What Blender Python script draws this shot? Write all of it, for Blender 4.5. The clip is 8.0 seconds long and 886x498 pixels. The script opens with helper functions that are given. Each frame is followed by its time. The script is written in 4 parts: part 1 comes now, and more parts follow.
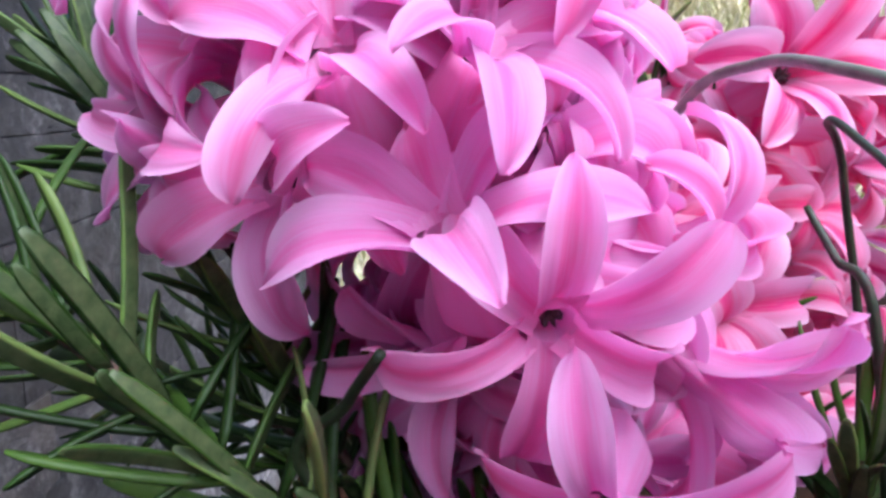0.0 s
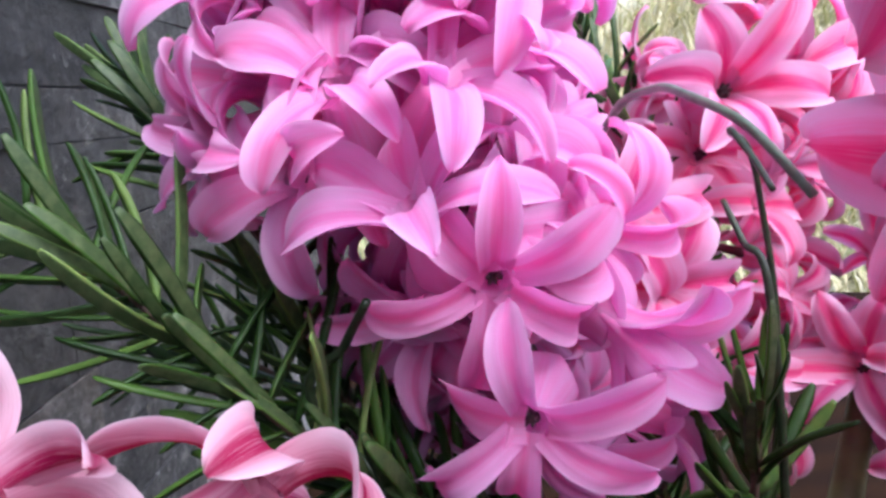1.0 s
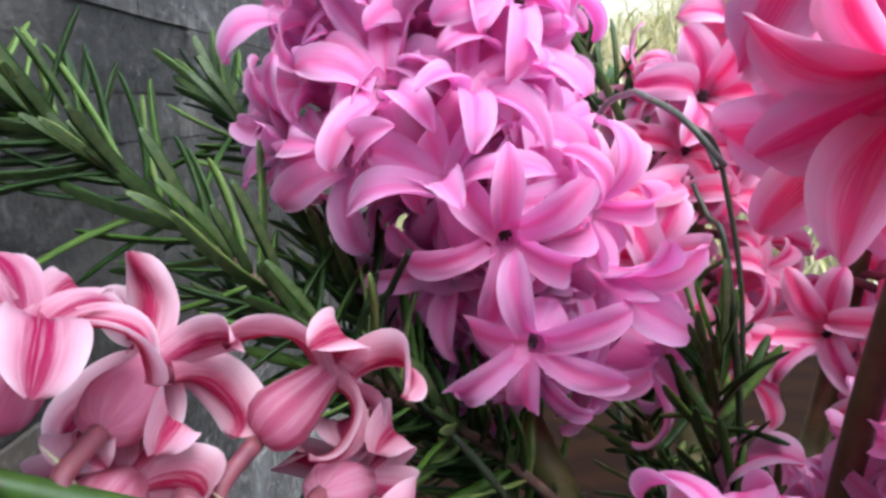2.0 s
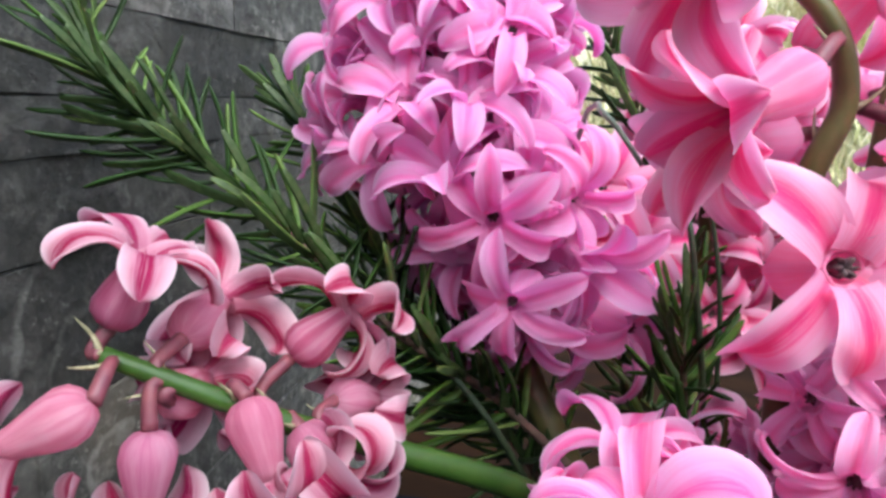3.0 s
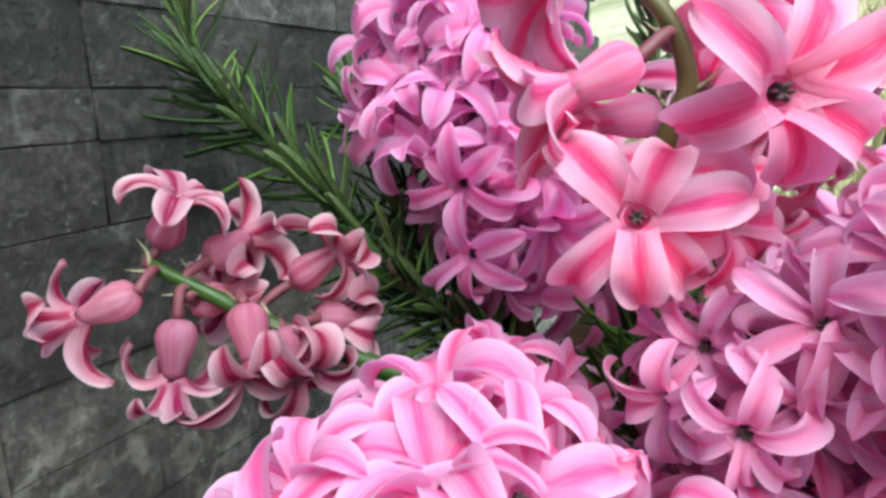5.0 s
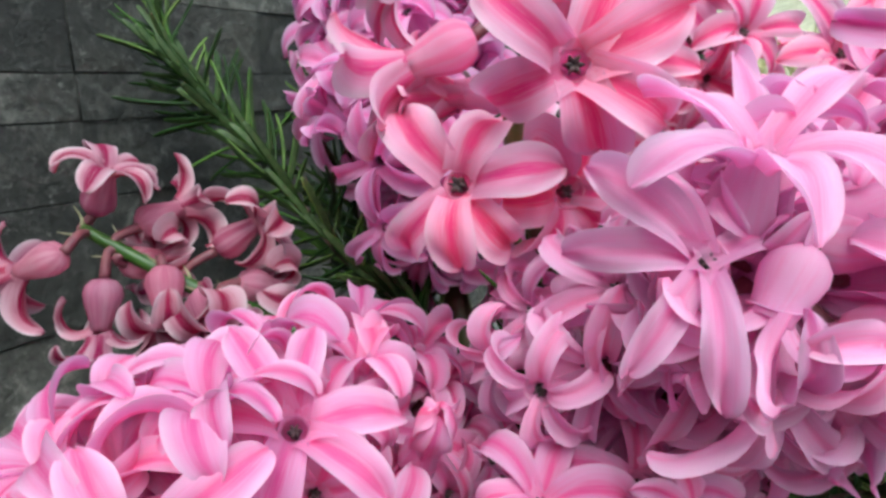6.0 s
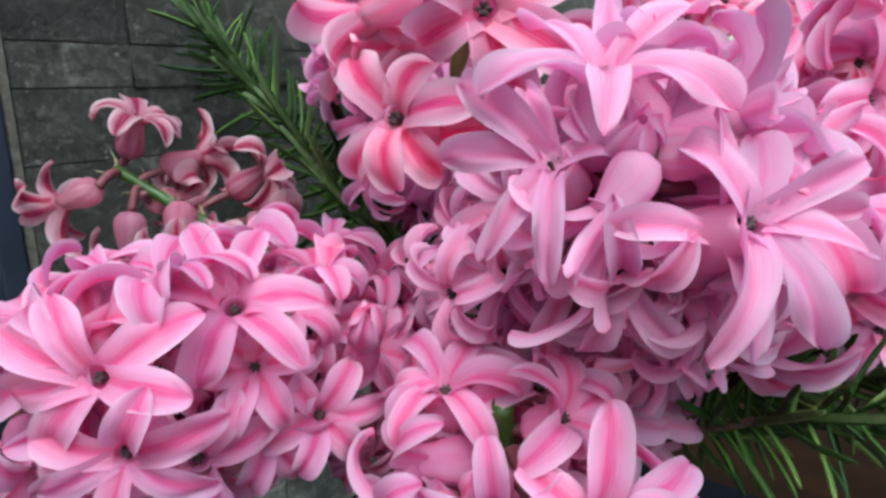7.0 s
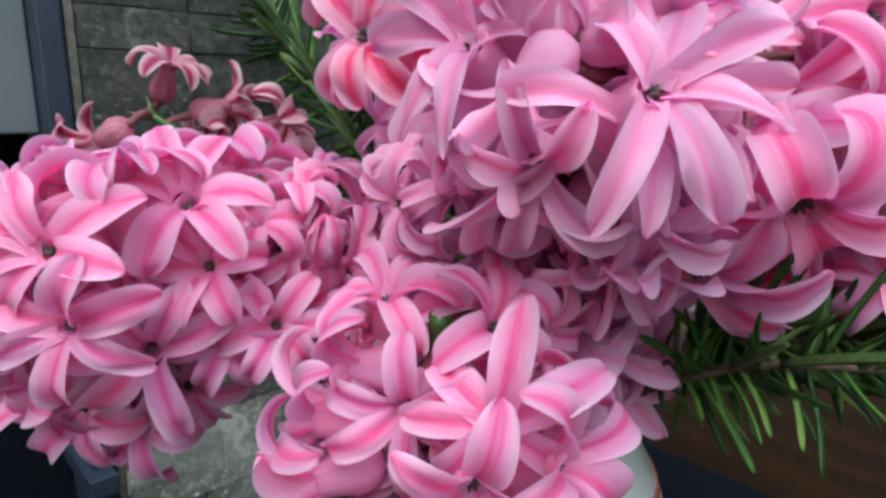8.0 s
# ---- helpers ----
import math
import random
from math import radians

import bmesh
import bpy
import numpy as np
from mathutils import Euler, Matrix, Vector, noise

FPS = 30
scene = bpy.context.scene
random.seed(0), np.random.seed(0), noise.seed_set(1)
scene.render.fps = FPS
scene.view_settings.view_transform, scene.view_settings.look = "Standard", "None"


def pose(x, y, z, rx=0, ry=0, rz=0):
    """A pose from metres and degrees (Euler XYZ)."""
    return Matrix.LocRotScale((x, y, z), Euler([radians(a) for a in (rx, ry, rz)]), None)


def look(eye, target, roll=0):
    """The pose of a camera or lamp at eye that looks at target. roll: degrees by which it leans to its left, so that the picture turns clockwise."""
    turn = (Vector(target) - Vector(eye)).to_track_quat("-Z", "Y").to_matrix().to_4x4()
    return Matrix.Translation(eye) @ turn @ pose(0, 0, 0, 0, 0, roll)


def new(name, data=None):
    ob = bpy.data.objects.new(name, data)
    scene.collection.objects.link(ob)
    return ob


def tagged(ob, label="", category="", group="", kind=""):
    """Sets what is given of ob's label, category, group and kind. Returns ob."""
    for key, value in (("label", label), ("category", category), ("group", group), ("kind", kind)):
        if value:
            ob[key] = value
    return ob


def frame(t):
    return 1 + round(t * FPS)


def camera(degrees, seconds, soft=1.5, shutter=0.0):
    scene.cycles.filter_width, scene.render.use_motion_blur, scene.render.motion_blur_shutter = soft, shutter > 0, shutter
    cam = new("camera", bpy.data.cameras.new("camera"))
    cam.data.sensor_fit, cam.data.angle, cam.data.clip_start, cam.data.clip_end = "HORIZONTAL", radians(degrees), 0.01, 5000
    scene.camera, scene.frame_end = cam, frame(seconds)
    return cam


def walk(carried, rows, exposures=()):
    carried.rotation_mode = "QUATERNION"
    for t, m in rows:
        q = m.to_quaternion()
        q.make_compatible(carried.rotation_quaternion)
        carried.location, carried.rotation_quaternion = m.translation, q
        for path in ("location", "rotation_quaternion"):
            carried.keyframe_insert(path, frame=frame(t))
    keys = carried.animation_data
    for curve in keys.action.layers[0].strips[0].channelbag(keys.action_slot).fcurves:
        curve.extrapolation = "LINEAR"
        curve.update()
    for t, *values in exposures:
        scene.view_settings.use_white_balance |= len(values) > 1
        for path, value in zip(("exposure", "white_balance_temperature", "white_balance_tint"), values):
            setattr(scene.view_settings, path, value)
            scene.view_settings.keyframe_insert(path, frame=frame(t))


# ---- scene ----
cam = camera(68.4, 8.0, soft=3.0)
PATH = [
    (0, (0.014, 0.006, 1.013), (0.033, 1.954, 0.557), 0.5),
    (0.5, (0.016, -0.005, 1.014), (0.0, 1.945, 0.567), 0.4),
    (1, (0.021, -0.018, 1.015), (-0.03, 1.931, 0.57), 0.3),
    (1.5, (0.019, -0.034, 1.016), (-0.088, 1.912, 0.567), 0.3),
    (1.7, (0.019, -0.04, 1.014), (-0.069, 1.909, 0.574), 0.2),
    (2.8, (0.039, -0.073, 1.015), (-0.287, 1.857, 0.605), 0.5),
    (3, (0.044, -0.079, 1.017), (-0.341, 1.834, 0.577), 0.3),
    (3.5, (0.061, -0.087, 1.019), (-0.403, 1.804, 0.565), -0.0),
    (4, (0.076, -0.096, 1.019), (-0.496, 1.765, 0.562), 0.1),
    (4.2, (0.08, -0.098, 1.019), (-0.553, 1.744, 0.562), -0.2),
    (5.3, (0.115, -0.097, 1.016), (-0.816, 1.606, 0.533), -0.6),
    (5.5, (0.125, -0.095, 1.016), (-0.848, 1.583, 0.527), -0.7),
    (6, (0.146, -0.085, 1.013), (-0.89, 1.553, 0.52), -0.7),
    (6.5, (0.167, -0.08, 1.006), (-0.941, 1.505, 0.496), -0.4),
    (7, (0.183, -0.086, 1.002), (-1.041, 1.416, 0.503), -0.4),
    (7.5, (0.199, -0.078, 0.993), (-1.134, 1.334, 0.514), 0.3),
    (8, (0.207, -0.068, 0.981), (-1.235, 1.241, 0.526), 0.5),
]
EXPOSURE = [(0.0, 1.21, 4930, 19), (1.5, 1.18, 5050, 11), (3.5, 1.10, 5270, 0), (5.5, 0.77, 5260, -8), (6.5, 0.49, 5130, -11), (8.0, 0.54, 5140, -12)]
walk(cam, [(t, look(eye, target, roll)) for t, eye, target, roll in PATH], EXPOSURE)

# ---- light ----
SUN_EL, SUN_AZ = 60.0, 143.0        # degrees; azimuth from +y towards +x
world = bpy.data.worlds.new("sky")
scene.world = world
world.use_nodes = True
wn = world.node_tree
sky = wn.nodes.new("ShaderNodeTexSky")
sky.sky_type, sky.sun_disc = "NISHITA", False
sky.sun_elevation, sky.sun_rotation = radians(SUN_EL), radians(SUN_AZ)
sky.air_density, sky.dust_density, sky.ozone_density = 1.0, 9.0, 0.6
wn.links.new(sky.outputs[0], wn.nodes["Background"].inputs[0])
wn.nodes["Background"].inputs[1].default_value = 0.15
sun = new("sun", bpy.data.lights.new("sun", "SUN"))
sun.data.energy, sun.data.angle, sun.data.color = 0.5, radians(80), (1.0, 0.96, 0.9)
sd = Vector((math.sin(radians(SUN_AZ)) * math.cos(radians(SUN_EL)), math.cos(radians(SUN_AZ)) * math.cos(radians(SUN_EL)), math.sin(radians(SUN_EL))))
sun.matrix_world = look(sd * 20, (0, 0, 0))


# ---- materials ----
class Nodes:
    """A node material under construction."""

    def __init__(self, name, rough=0.5, spec=0.5):
        self.mat = bpy.data.materials.new(name)
        self.mat.use_nodes = True
        self.t = self.mat.node_tree
        self.p = self.t.nodes["Principled BSDF"]
        self.p.inputs["Roughness"].default_value = rough
        self.p.inputs["Specular IOR Level"].default_value = spec

    def add(self, kind, **values):
        n = self.t.nodes.new(kind)
        for k, v in values.items():
            n.inputs[k.replace("_", " ")].default_value = v
        return n

    def link(self, a, b):
        self.t.links.new(a, b)

    def coords(self):
        return self.add("ShaderNodeTexCoord")

    def noise(self, scale, detail=4.0, rough=0.55, source="Object"):
        n = self.add("ShaderNodeTexNoise", Scale=scale, Detail=detail, Roughness=rough)
        self.link(self.coords().outputs[source], n.inputs["Vector"])
        return n.outputs["Fac"]

    def ramp(self, fac, *stops):
        n = self.add("ShaderNodeValToRGB")
        e = n.color_ramp.elements
        while len(e) < len(stops):
            e.new(0.5)
        for s, (pos, col) in zip(e, stops):
            s.position, s.color = pos, (*col, 1.0) if len(col) == 3 else col
        self.link(fac, n.inputs["Fac"])
        return n.outputs["Color"]

    def mix(self, fac, a, b, mode="MIX"):
        n = self.t.nodes.new("ShaderNodeMix")
        n.data_type, n.blend_type = "RGBA", mode
        for sock, v in ((n.inputs[0], fac), (n.inputs[6], a), (n.inputs[7], b)):
            if isinstance(v, (int, float)):
                sock.default_value = v
            elif isinstance(v, tuple):
                sock.default_value = (*v, 1.0)
            else:
                self.link(v, sock)
        return n.outputs[2]

    def math(self, op, a, b=0.0):
        n = self.t.nodes.new("ShaderNodeMath")
        n.operation = op
        for sock, v in ((n.inputs[0], a), (n.inputs[1], b)):
            if isinstance(v, (int, float)):
                sock.default_value = v
            else:
                self.link(v, sock)
        return n.outputs[0]

    def bump(self, height, strength, distance):
        n = self.add("ShaderNodeBump", Strength=strength, Distance=distance)
        self.link(height, n.inputs["Height"])
        self.link(n.outputs[0], self.p.inputs["Normal"])

    def colour(self, c):
        if isinstance(c, tuple):
            self.p.inputs["Base Color"].default_value = (*c, 1.0)
        else:
            self.link(c, self.p.inputs["Base Color"])
        return self

    def through_light(self, c, amount):
        """Thin tissue: part of the light passes through."""
        tr = self.add("ShaderNodeBsdfTranslucent")
        if isinstance(c, tuple):
            tr.inputs[0].default_value = (*c, 1.0)
        else:
            self.link(c, tr.inputs[0])
        m = self.add("ShaderNodeMixShader")
        m.inputs[0].default_value = amount
        self.link(self.p.outputs[0], m.inputs[1])
        self.link(tr.outputs[0], m.inputs[2])
        self.link(m.outputs[0], self.t.nodes["Material Output"].inputs["Surface"])
        return self


def petal_material(name, pale, mid, deep, stripe):
    """Hyacinth petal: pale rim, deeper stripe down the middle, fine veins along it."""
    n = Nodes(name, rough=0.55, spec=0.12)
    uv = n.add("ShaderNodeUVMap")
    sep = n.add("ShaderNodeSeparateXYZ")
    n.link(uv.outputs[0], sep.inputs[0])
    u = n.math("ABSOLUTE", n.math("MULTIPLY_ADD", sep.outputs[0], 2.0))
    u.node.inputs[0].default_value = 0
    mad = u.node.inputs[0].links[0].from_node
    mad.inputs[2].default_value = -1.0
    v = sep.outputs[1]
    info = n.add("ShaderNodeObjectInfo")
    lane = n.add("ShaderNodeCombineXYZ")
    n.link(n.math("MULTIPLY", sep.outputs[0], 13.0), lane.inputs[0])
    n.link(n.math("MULTIPLY", v, 1.7), lane.inputs[1])
    n.link(n.math("MULTIPLY", info.outputs["Random"], 40.0), lane.inputs[2])
    streak = n.add("ShaderNodeTexNoise", Scale=0.8, Detail=3.0, Roughness=0.5)
    n.link(lane.outputs[0], streak.inputs["Vector"])
    wob = streak.outputs["Fac"]
    fine = n.add("ShaderNodeCombineXYZ")
    n.link(n.math("MULTIPLY", sep.outputs[0], 34.0), fine.inputs[0])
    n.link(n.math("MULTIPLY", v, 2.4), fine.inputs[1])
    n.link(n.math("MULTIPLY", info.outputs["Random"], 70.0), fine.inputs[2])
    veins = n.add("ShaderNodeTexNoise", Scale=1.0, Detail=3.0, Roughness=0.6)
    n.link(fine.outputs[0], veins.inputs["Vector"])
    vein = veins.outputs["Fac"]
    across = n.math("ADD", u, n.math("MULTIPLY", n.math("SUBTRACT", wob, 0.5), 0.55))
    band = n.ramp(across, (0.0, (1, 1, 1)), (0.10 + 0.07 * stripe, (0.86, 0.86, 0.86)), (0.32 + 0.04 * stripe, (0.16, 0.16, 0.16)), (0.72, (0.0, 0.0, 0.0)))
    along = n.ramp(v, (0.0, (0.65, 0.65, 0.65)), (0.35, (1, 1, 1)), (0.85, (0.85, 0.85, 0.85)), (1.0, (0.7, 0.7, 0.7)))
    k = n.math("MULTIPLY", band, n.math("MULTIPLY", along, 0.42 + 0.52 * stripe))
    blotch = n.noise(90.0, 2.0)
    body = n.mix(n.ramp(n.math("SUBTRACT", blotch, n.math("MULTIPLY", v, 0.2)), (0.2, (0, 0, 0)), (0.6, (1, 1, 1))), pale, mid)
    col = n.mix(k, body, deep)
    col = n.mix(n.ramp(vein, (0.46, (0, 0, 0)), (0.68, (0.26, 0.26, 0.26))), col, deep)
    col = n.mix(n.ramp(vein, (0.34, (0.35, 0.35, 0.35)), (0.48, (0, 0, 0))), col, pale)
    white = 0.14 + 0.30 * stripe
    rim = n.math("MULTIPLY", n.ramp(n.math("ADD", u, n.math("MULTIPLY", n.math("SUBTRACT", vein, 0.5), 0.3)), (0.5, (0, 0, 0)), (0.95, (0.85, 0.85, 0.85))), n.ramp(blotch, (0.3, (0.35, 0.35, 0.35)), (0.6, (1, 1, 1))))
    col = n.mix(n.math("MULTIPLY", rim, n.ramp(v, (0.15, (0.15, 0.15, 0.15)), (0.45, (1, 1, 1)))), col, tuple(white + (1 - white) * c for c in pale))
    col = n.mix(n.ramp(v, (0.93, (0, 0, 0)), (1.0, (0.35, 0.35, 0.35))), col, deep)
    hsv = n.add("ShaderNodeHueSaturation")
    n.link(n.math("MULTIPLY_ADD", info.outputs["Random"], 0.02), hsv.inputs["Hue"])
    hsv.inputs["Hue"].links[0].from_node.inputs[2].default_value = 0.49
    n.link(n.math("MULTIPLY_ADD", info.outputs["Random"], 0.16), hsv.inputs["Value"])
    hsv.inputs["Value"].links[0].from_node.inputs[2].default_value = 0.9
    n.link(col, hsv.inputs["Color"])
    n.colour(hsv.outputs[0])
    n.p.inputs["Subsurface Weight"].default_value = 0.0
    n.bump(n.math("ADD", n.math("MULTIPLY", wob, 0.6), vein), 0.35, 0.0005)
    deepen = n.add("ShaderNodeGamma", Gamma=1.12)
    n.link(hsv.outputs[0], deepen.inputs["Color"])
    return n.through_light(deepen.outputs[0], 0.60).mat


def plain_material(name, low, high, scale, rough, bump=0.2, depth=0.0005, spec=0.5):
    n = Nodes(name, rough, spec)
    f = n.noise(scale, 5.0)
    n.colour(n.ramp(f, (0.3, low), (0.7, high)))
    n.bump(n.noise(scale * 3, 4.0), bump, depth)
    return n.mat


LILAC = petal_material("petal_lilac_pink", (0.97, 0.64, 0.91), (0.97, 0.51, 0.82), (0.94, 0.22, 0.59), 0.6)
ROSE = petal_material("petal_rose_pink", (0.96, 0.63, 0.89), (0.96, 0.45, 0.75), (0.91, 0.12, 0.46), 0.85)
SALMON = petal_material("petal_salmon_striped", (0.97, 0.67, 0.86), (0.97, 0.49, 0.73), (0.92, 0.10, 0.37), 1.2)
FADED = petal_material("petal_faded_rose", (0.84, 0.57, 0.68), (0.74, 0.33, 0.48), (0.47, 0.022, 0.13), 1.5)
BLUSH = petal_material("petal_blush_pink", (0.98, 0.71, 0.925), (0.98, 0.57, 0.83), (0.95, 0.25, 0.58), 0.4)
ANTHER = plain_material("anther_dark", (0.03, 0.016, 0.026), (0.13, 0.07, 0.07), 900, 0.7)
STEM_GREEN = plain_material("stem_green", (0.022, 0.060, 0.006), (0.055, 0.112, 0.014), 120, 0.4)
STEM_OLIVE = plain_material("stem_olive_brown", (0.07, 0.07, 0.02), (0.14, 0.13, 0.04), 120, 0.45)
PEDICEL_DARK = plain_material("pedicel_purple", (0.12, 0.03, 0.05), (0.22, 0.07, 0.08), 200, 0.5)
WOODY = plain_material("rosemary_bark", (0.05, 0.03, 0.02), (0.16, 0.10, 0.07), 400, 0.8, 0.5)
NEEDLE_UNDER = plain_material("rosemary_underside", (0.030, 0.060, 0.012), (0.085, 0.122, 0.038), 600, 0.6)
GRASS = plain_material("grass_stem_green", (0.11, 0.15, 0.10), (0.20, 0.25, 0.17), 400, 0.4)
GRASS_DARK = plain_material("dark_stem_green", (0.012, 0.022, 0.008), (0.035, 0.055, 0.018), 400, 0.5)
BRACT = plain_material("papery_bract", (0.20, 0.20, 0.10), (0.42, 0.38, 0.24), 500, 0.6)
CERAMIC = plain_material("glazed_white_ceramic", (0.72, 0.70, 0.66), (0.8, 0.79, 0.76), 30, 0.15, 0.05)
CERAMIC_RED = plain_material("red_glaze_stripe", (0.35, 0.04, 0.03), (0.45, 0.07, 0.05), 60, 0.2, 0.05)
NAVY = plain_material("navy_painted_frame", (0.018, 0.024, 0.045), (0.03, 0.038, 0.065), 40, 0.45, 0.1)
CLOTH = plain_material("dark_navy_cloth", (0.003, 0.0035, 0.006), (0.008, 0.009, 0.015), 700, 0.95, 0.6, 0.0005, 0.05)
PANEL = plain_material("pale_grey_panel", (0.12, 0.13, 0.15), (0.16, 0.17, 0.19), 25, 0.5, 0.05)
EDGE = plain_material("beige_mortar", (0.10, 0.09, 0.075), (0.20, 0.18, 0.15), 260, 0.95, 0.6, 0.001)
MORTAR = plain_material("grey_mortar", (0.028, 0.027, 0.025), (0.06, 0.058, 0.053), 300, 0.95, 0.6, 0.001)


def stone_material(name, gain, patch):
    n = Nodes(name, rough=0.62, spec=0.45)
    big = n.noise(18.0, 6.0)
    fine = n.noise(120.0, 8.0, 0.75)
    base = n.ramp(big, (0.25, (0.020, 0.0188, 0.0165)), (0.5, (0.047, 0.0440, 0.0385)), (0.75, (0.092, 0.085, 0.073)))
    base = n.mix(0.6, base, n.ramp(fine, (0.38, (0.008, 0.0076, 0.007)), (0.55, (0.042, 0.040, 0.036)), (0.70, (0.17, 0.163, 0.15))))
    flake = n.math("MULTIPLY", n.ramp(n.noise(260.0, 5.0, 0.7), (0.57, (0, 0, 0)), (0.66, (1, 1, 1))), n.ramp(n.noise(42.0, 4.0, 0.6), (0.46, (0, 0, 0)), (0.62, (1, 1, 1))))
    base = n.mix(n.math("MULTIPLY", flake, 0.7), base, (0.26, 0.25, 0.225))
    crust = n.math("MULTIPLY", n.ramp(n.noise(95.0, 7.0, 0.78), (0.53, (0, 0, 0)), (0.63, (1, 1, 1))), n.ramp(n.noise(16.0, 4.0, 0.6), (0.44, (0.08, 0.08, 0.08)), (0.62, (0.8, 0.8, 0.8))))
    base = n.mix(crust, base, (0.125, 0.118, 0.102))
    pit = n.ramp(n.noise(150.0, 6.0, 0.75), (0.30, (1, 1, 1)), (0.42, (0, 0, 0)))
    base = n.mix(n.math("MULTIPLY", pit, 0.6), base, (0.008, 0.008, 0.008))
    vein = n.add("ShaderNodeTexWave", Scale=6.0, Distortion=22.0, Detail=5.0, Detail_Scale=2.2)
    vein.bands_direction = "Z"
    n.link(n.coords().outputs["Object"], vein.inputs["Vector"])
    base = n.mix(n.math("MULTIPLY", n.ramp(vein.outputs["Fac"], (0.84, (0, 0, 0)), (1.0, (1, 1, 1))), n.ramp(big, (0.46, (0, 0, 0)), (0.60, (0.34, 0.34, 0.34)))), base, (0.26, 0.25, 0.225))
    tint = n.mix(n.ramp(n.noise(9.0, 2.0), (0.5, (0, 0, 0)), (0.75, (0.8, 0.8, 0.8))), base, patch)
    info = n.add("ShaderNodeObjectInfo")
    hsv = n.add("ShaderNodeHueSaturation")
    n.link(tint, hsv.inputs["Color"])
    n.link(n.math("MULTIPLY_ADD", info.outputs["Random"], 0.7 * gain), hsv.inputs["Value"])
    hsv.inputs["Value"].links[0].from_node.inputs[2].default_value = 0.7 * gain
    n.colour(hsv.outputs[0])
    n.bump(n.math("ADD", n.noise(45.0, 8.0, 0.65), n.math("MULTIPLY", fine, 0.5)), 1.0, 0.006)
    return n.mat


def leaf_material():
    n = Nodes("rosemary_green", rough=0.42, spec=0.22)
    info = n.add("ShaderNodeObjectInfo")
    tone = n.ramp(info.outputs["Random"], (0.0, (0.008, 0.022, 0.002)), (0.45, (0.021, 0.052, 0.005)), (0.75, (0.075, 0.150, 0.019)), (1.0, (0.17, 0.235, 0.06)))
    n.colour(n.mix(n.ramp(n.noise(300.0, 3.0), (0.4, (0, 0, 0)), (0.7, (0.5, 0.5, 0.5))), tone, (0.045, 0.09, 0.025)))
    n.bump(n.noise(900.0, 2.0), 0.15, 0.0003)
    return n.mat


def wood_material():
    n = Nodes("brown_stained_wood", rough=0.8, spec=0.1)
    w = n.add("ShaderNodeTexWave", Scale=7.0, Distortion=6.0, Detail=4.0, Detail_Scale=2.0)
    w.bands_direction = "Y"
    n.link(n.coords().outputs["Object"], w.inputs["Vector"])
    n.colour(n.mix(n.noise(60.0, 5.0), n.ramp(w.outputs["Fac"], (0.2, (0.009, 0.0035, 0.001)), (0.8, (0.022, 0.009, 0.0023))), (0.015, 0.006, 0.0017)))
    n.bump(w.outputs["Fac"], 0.2, 0.0008)
    return n.mat


def straw_material():
    n = Nodes("dry_grass", rough=0.9, spec=0.2)
    f = n.noise(9.0, 8.0, 0.7)
    g = n.noise(0.8, 3.0)
    n.colour(n.mix(n.ramp(g, (0.4, (0, 0, 0)), (0.65, (1, 1, 1))), n.ramp(f, (0.3, (0.48, 0.44, 0.28)), (0.7, (0.76, 0.72, 0.55))), n.ramp(f, (0.3, (0.22, 0.24, 0.10)), (0.7, (0.42, 0.42, 0.22)))))
    n.bump(f, 1.0, 0.05)
    return n.mat


def blade_material():
    n = Nodes("straw_blades", rough=0.8, spec=0.25)
    g = n.add("ShaderNodeNewGeometry")
    n.colour(n.ramp(g.outputs["Random Per Island"], (0.0, (0.74, 0.67, 0.44)), (0.5, (0.60, 0.55, 0.32)), (0.8, (0.40, 0.42, 0.16)), (1.0, (0.80, 0.76, 0.60))))
    return n.mat


STONE = stone_material("dark_slate_stone", 1.2, (0.040, 0.036, 0.028))
STONE_GREY = stone_material("grey_slate_stone", 2.05, (0.046, 0.041, 0.034))
STONE_TAN = stone_material("tan_slate_stone", 2.3, (0.09, 0.07, 0.045))
STONE_PALE = stone_material("pale_slate_stone", 4.5, (0.10, 0.10, 0.095))
WOOD, STRAW, BLADES, NEEDLE_TOP = wood_material(), straw_material(), blade_material(), leaf_material()


# ---- mesh helpers ----
def mesh_of(name, bm, *mats, smooth=True):
    me = bpy.data.meshes.new(name)
    bmesh.ops.recalc_face_normals(bm, faces=bm.faces)
    bm.to_mesh(me)
    bm.free()
    for m in mats:
        me.materials.append(m)
    if smooth:
        me.polygons.foreach_set("use_smooth", [True] * len(me.polygons))
    return me


def part(name, me, parent, m=None, label=""):
    """A mesh under a thing or a part, at the pose m in the parent's frame."""
    ob = new(name, me)
    ob.parent = parent
    if m is not None:
        ob.matrix_basis = m
    return tagged(ob, label)


def thing(name, place, label, category, group="", kind=""):
    ob = new(name)
    ob.location = place
    ob.empty_display_size = 0.01
    return tagged(ob, label, category, group, kind)


def smooth_line(points, steps=8):
    """A Catmull-Rom line through points."""
    p = [Vector(q) for q in points]
    p = [p[0] * 2 - p[1]] + p + [p[-1] * 2 - p[-2]]
    line = []
    for i in range(1, len(p) - 2):
        a, b, c, d = p[i - 1:i + 3]
        for k in range(steps):
            t = k / steps
            line.append(0.5 * ((2 * b) + (c - a) * t + (2 * a - 5 * b + 4 * c - d) * t * t + (3 * b - a - 3 * c + d) * t ** 3))
    return line + [p[-2]]


